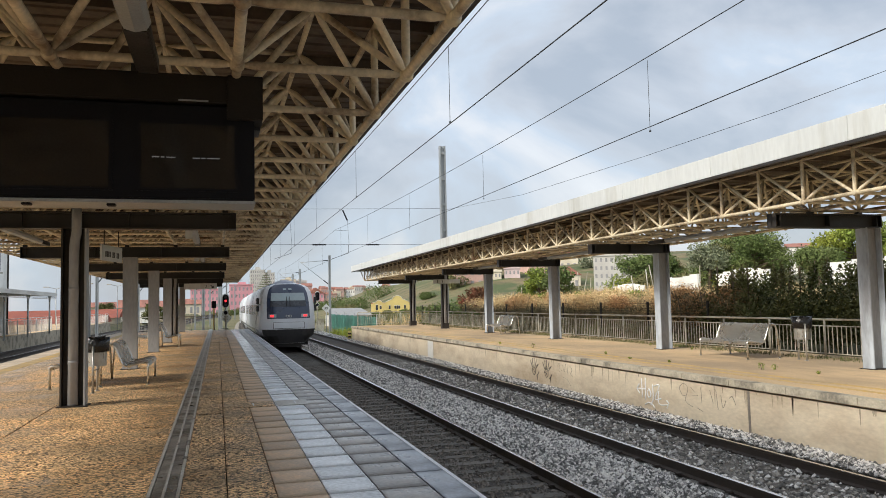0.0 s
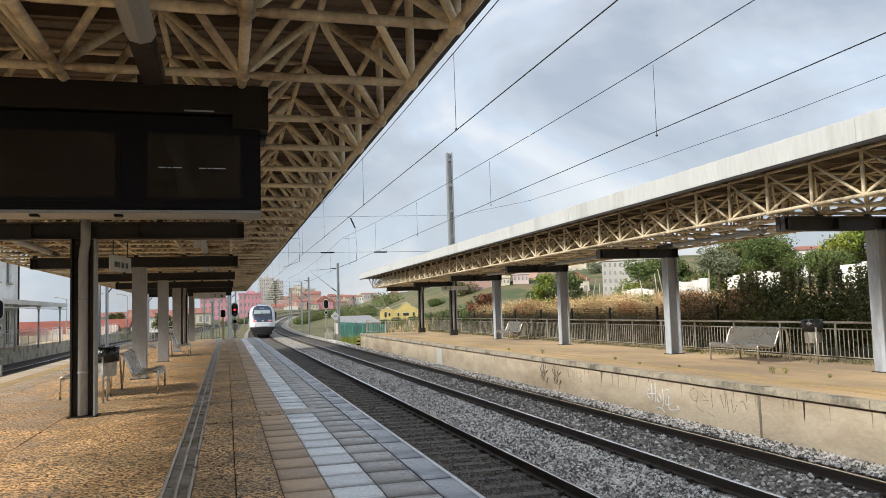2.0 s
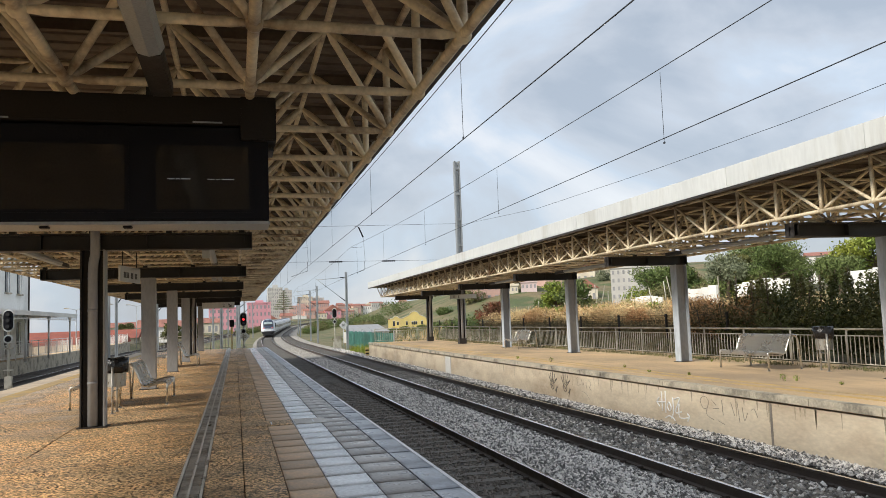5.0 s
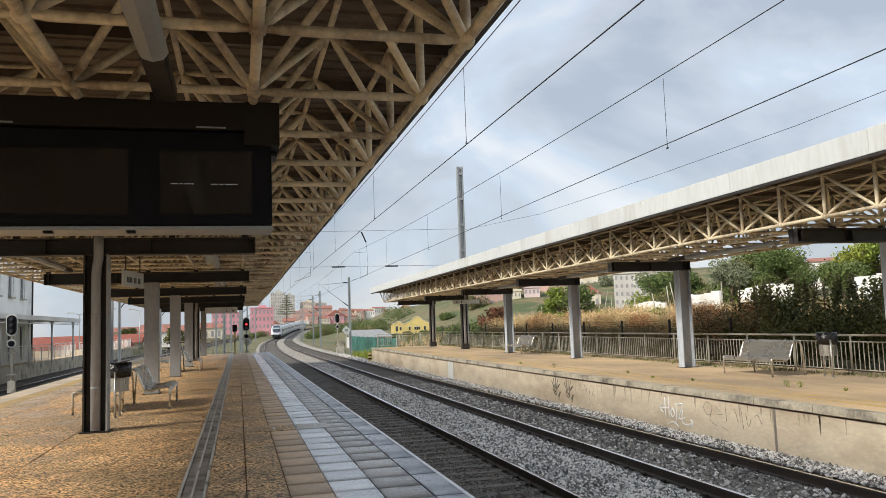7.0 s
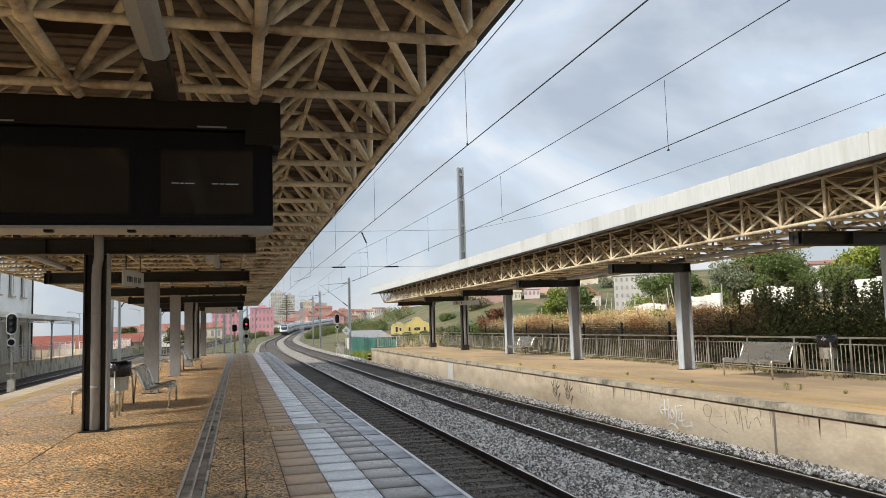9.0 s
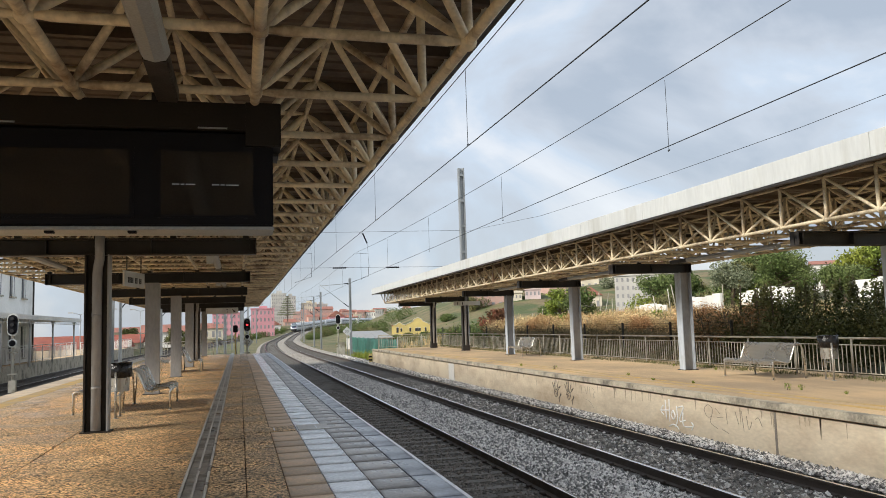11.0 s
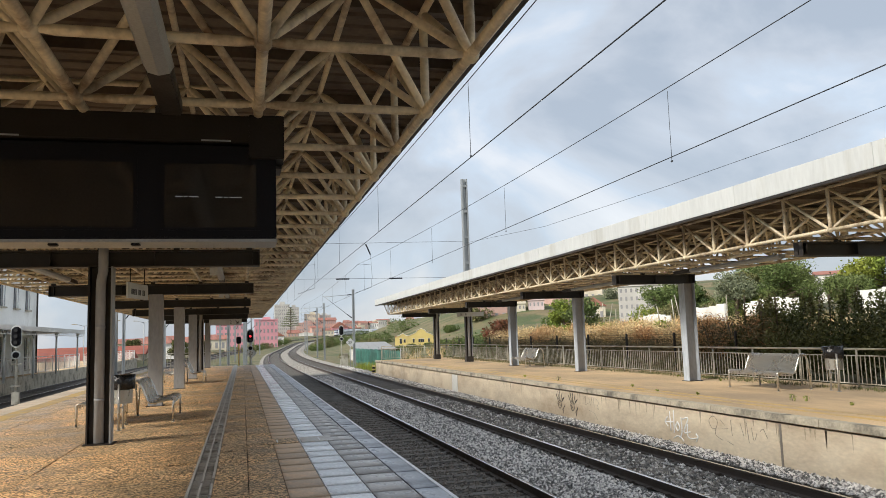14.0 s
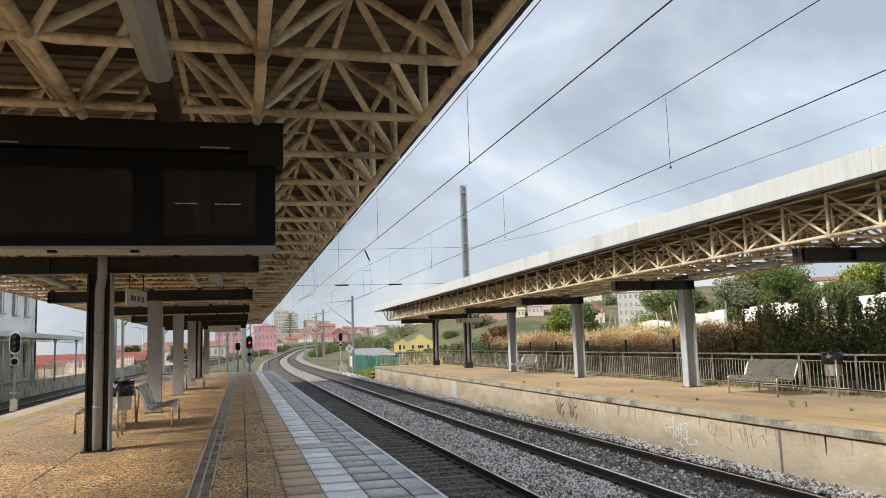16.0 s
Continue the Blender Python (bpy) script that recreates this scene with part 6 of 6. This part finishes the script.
def station():
    root = empty("station_building", "white two-storey station house with dark narrow windows", "building")
    part("wall", boxes((-26, -14.9, 40, 64.3, -0.3, 7.4)), WHITE_PAINT, root, "white painted wall")
    part("cornice", boxes((-26.2, -14.7, 39.8, 64.5, 7.4, 7.7), bevel=0.04), STONE_CAP, root)
    for y in (42, 44.5, 47, 50, 52.7, 55.4, 58.5, 61.5):
        for z, h in ((4.4, 1.5), (0.2, 2.2)):
            win = part("window", boxes((-14.9, -14.84, y - 0.5, y + 0.5, z, z + h), bevel=0.02), WINDOW, root, "dark narrow twin window")
            part("frame", boxes((-14.84, -14.80, y - 0.12, y + 0.12, z, z + h)), WHITE_PAINT, win)
            part("sill", boxes((-14.9, -14.72, y - 0.6, y + 0.6, z - 0.12, z - 0.02)), STONE_CAP, win)
    for x in (-16.2, -18.6, -21):
        part("window", boxes((x - 0.4, x + 0.4, 39.94, 40.0, 4.4, 5.9), bevel=0.02), WINDOW, root, "dark narrow window")
    part("downpipe", boxes((-14.9, -14.8, 64.1, 64.2, -0.3, 7.4)), STEEL_DARK, root)
    return root


station()


def side_canopy():
    root = empty("side_canopy", "white lattice-edged platform canopy on thin posts", "canopy")
    part("roof", boxes((-14.85, -11.9, 38, 66, 2.72, 2.86), bevel=0.02), WHITE_PAINT, root)
    for y in (46, 52, 58, 65):
        tube_part("post", [((-12.2, y, -0.15), (-12.2, y, 2.72), 0.06)], FASCIA, root, n=8)
        tube_part("bracket", [((-12.2, y, 2.2), (-12.2, y - 0.55, 2.7), 0.03), ((-12.2, y, 2.2), (-12.2, y + 0.55, 2.7), 0.03)], GALV, root, n=6)
    for k in range(40):
        y = 38 + 0.7 * k
        tube_part("lattice_bar", [((-11.95, y, 2.45), (-11.95, y + 0.35, 2.72), 0.014), ((-11.95, y + 0.35, 2.72), (-11.95, y + 0.7, 2.45), 0.014)], WHITE_PAINT, root, n=4)
    part("fascia_board", boxes((-11.9, -11.86, 38, 66, 2.64, 2.92), bevel=0.01), WHITE_PAINT, root, "white fascia board")
    part("edge_rail", boxes((-11.97, -11.93, 38, 66, 2.42, 2.46)), WHITE_PAINT, root)


side_canopy()
building("warehouse", "long low warehouse with a terracotta roof", -22, 116, 13, 8, -1, -0.2, CREAM, "gable", 1, 6, pitch=1.2, tiles=ROOF_DEEP, category="building")
building("warehouse", "long low warehouse with a terracotta roof", -24, 128, 18, 8, -1, 0.3, CREAM, "gable", 1, 6, pitch=1.3, tiles=ROOF_DEEP, category="building")
building("house", "small white house past the sidings", -14, 150, 6, 6, -1, 1.8, WHITE_PAINT, "gable", 1, 3, pitch=1.4)
for k, (x, y, w, h, m) in enumerate(((-20, 210, 12, 4.5, WHITE_PAINT), (-30, 240, 14, 5, CREAM), (-9, 260, 8, 6, CREAM), (-14, 180, 6, 4, BEIGE), (-12, 320, 10, 8, PINK))):
    building("house", "distant low town house", x, y, w, 7, -1.2, h * 0.45, m, "gable", 1, 4, pitch=1.4)
for k, (x, y) in enumerate(((-10, 135), (-17, 170), (-24, 190), (-8, 160))):
    T(x, y, 3.6, 2.0, LEAF_DARK, 120 + k, "dark rounded tree past the sidings", 2000, size=0.2)
for k, (x, y) in enumerate(((-9.9, 72), (-9.9, 104), (-10.1, 140), (-4.4, 84), (-3.2, 104), (-2.2, 128))):
    cantilever_mast(x, y, 6.8, 2.0 if k % 2 else 1.8, "grey steel line mast beside the sidings")


def street_lamp(x, y, h):
    root = empty("street_lamp", "slim grey double-arm street lamp", "lamp", "street lamps", at=(x, y, 0))
    tube_part("pole", [((0, 0, -1.2), (0, 0, h), 0.06)], GALV, root, n=8)
    for s in (-1, 1):
        tube_part("arm", [((0, 0, h), (s * 0.9, 0, h + 0.25), 0.035)], GALV, root, n=6)
        part("lamp_head", boxes((s * 1.1 - 0.3, s * 1.1 + 0.3, -0.1, 0.1, h + 0.2, h + 0.3), bevel=0.02), FENCE, root)


street_lamp(-15.5, 100, 4.4), street_lamp(-13.5, 118, 4.8), street_lamp(-19, 105, 4.2)


# ---- marks on the retaining wall ----
SPRAY_WHITE = mat("white_spray", (0.80, 0.80, 0.78), 0.6, vary=0.15)
SPRAY_BLACK = mat("black_spray", (0.05, 0.045, 0.045), 0.7, vary=0.2)
SPRAY_GREY = mat("faded_grey_spray", (0.22, 0.19, 0.16), 0.8, vary=0.3, scale=8)


def sprayed(label, y0, z0, size, material, r, strokes):
    """Loose strokes on the wall face, each a run of (along, up) points; along grows towards the near end."""
    for run in strokes:
        pts = [Vector((9.318, y0 - size * a, z0 + size * b)) for a, b in run]
        fine = []
        for i, p in enumerate(pts[:-1]):
            before, after = pts[max(0, i - 1)], pts[min(len(pts) - 1, i + 2)]
            for f in (0.0, 0.25, 0.5, 0.75):
                t1, t2 = (pts[i + 1] - before) * 0.5, (after - p) * 0.5
                h1, h2, h3, h4 = 2 * f ** 3 - 3 * f ** 2 + 1, f ** 3 - 2 * f ** 2 + f, -2 * f ** 3 + 3 * f ** 2, f ** 3 - f ** 2
                fine.append(p * h1 + t1 * h2 + pts[i + 1] * h3 + t2 * h4)
        bent("spray_mark", fine + [pts[-1]], r, material, right_platform, label, 5)


sprayed("white sprayed tag with an arrow", 16.3, -0.85, 0.62, SPRAY_WHITE, 0.017, [
    [(0.0, 0.55), (0.2, 0.75), (0.02, 0.55), (0.2, 0.4)], [(0.05, 0.55), (0.6, 0.6)], [(0.35, 0.95), (0.38, 0.25)], [(0.62, 1.0), (0.6, 0.2)],
    [(0.85, 0.62), (0.72, 0.45), (0.85, 0.3), (0.98, 0.45), (0.85, 0.62)], [(1.1, 0.8), (1.12, 0.3), (0.95, 0.05)], [(1.2, 0.75), (1.55, 0.8), (1.25, 0.3), (1.65, 0.35)],
    [(1.5, 0.6), (1.5, 0.15), (2.1, 0.2), (2.0, 0.32)], [(2.1, 0.2), (2.0, 0.06)], [(0.55, 0.02), (0.8, 0.12), (1.05, 0.08), (1.2, -0.02)]])
for y in (22.7, 21.75):
    sprayed("black sprayed spiky scrawl", y, -0.78, 0.5, SPRAY_BLACK, 0.011, [
        [(0.5, 0.5), (0.3, 0.35), (0.5, 0.15), (0.75, 0.3), (0.7, 0.55), (0.4, 0.6), (0.2, 0.4)], [(0.3, 0.6), (0.0, 1.0)], [(0.4, 0.65), (0.3, 1.15)], [(0.55, 0.65), (0.62, 1.2)],
        [(0.7, 0.6), (0.95, 1.1)], [(0.8, 0.55), (1.25, 0.85), (0.9, 0.7)], [(0.9, 0.1), (1.3, 0.35)], [(1.2, 0.4), (1.0, -0.1)], [(0.5, 0.32), (0.55, 0.4), (0.6, 0.3)]])
sprayed("thin faded grey scrawl", 20.7, -0.70, 0.5, SPRAY_GREY, 0.0045, [
    [(0.0, 0.8), (0.3, 0.95), (0.2, 0.5), (0.6, 0.6)], [(0.7, 0.9), (0.9, 0.5), (1.1, 0.95)], [(1.3, 0.9), (1.35, 0.4)], [(1.6, 0.9), (1.9, 0.7), (1.7, 0.45), (1.95, 0.35)], [(0.7, 0.2), (1.3, 0.1), (1.7, -0.2)]])
sprayed("thin faded grey scrawl", 14.55, -0.72, 0.5, SPRAY_GREY, 0.005, [
    [(0.5, 0.55), (0.2, 0.5), (0.0, 0.8), (0.3, 1.0), (0.6, 0.8), (0.4, 0.3), (0.9, 0.1)], [(0.8, 0.9), (1.1, 0.7)], [(0.9, 0.55), (1.3, 0.6)], [(1.5, 0.95), (1.55, 0.35)], [(1.2, 0.1), (1.6, 0.0)],
    [(2.1, 0.9), (2.3, 0.4)], [(2.5, 0.95), (2.6, 0.2)], [(2.8, 0.8), (2.9, 0.3), (3.1, 0.6)], [(3.3, 0.7), (3.5, 0.8), (3.7, 0.5)]])
# rain streaks below the cap
drip = random.Random(5)
for k in range(110):
    y, w, h = 8 + 46 * drip.random() ** 1.2, drip.uniform(0.008, 0.035), drip.uniform(0.08, 0.42)
    bm = bmesh.new()
    top = [bm.verts.new((9.3165, y + w * f, -0.165)) for f in (-1, -0.2, 0.5, 1)]
    low = [bm.verts.new((9.3165, y + w * f, -0.165 - h * g)) for f, g in ((-0.5, 0.6), (-0.1, 1.0), (0.25, 0.85), (0.5, 0.5))]
    for i in range(3):
        bm.faces.new((top[i], top[i + 1], low[i + 1], low[i]))
    part("rain_streak", bm, DRIP, right_platform, "dark rain streak below the cap")
part("wall_joint", boxes((9.313, 9.3195, 12.29, 12.35, -0.95, -0.17)), SPRAY_GREY, right_platform, "dark water-stained wall joint")
part("marker_plate", boxes((9.295, 9.318, 34.1, 35.0, -1.0, -0.17)), WHITE_PAINT, right_platform, "white painted marker on the wall")


motions()
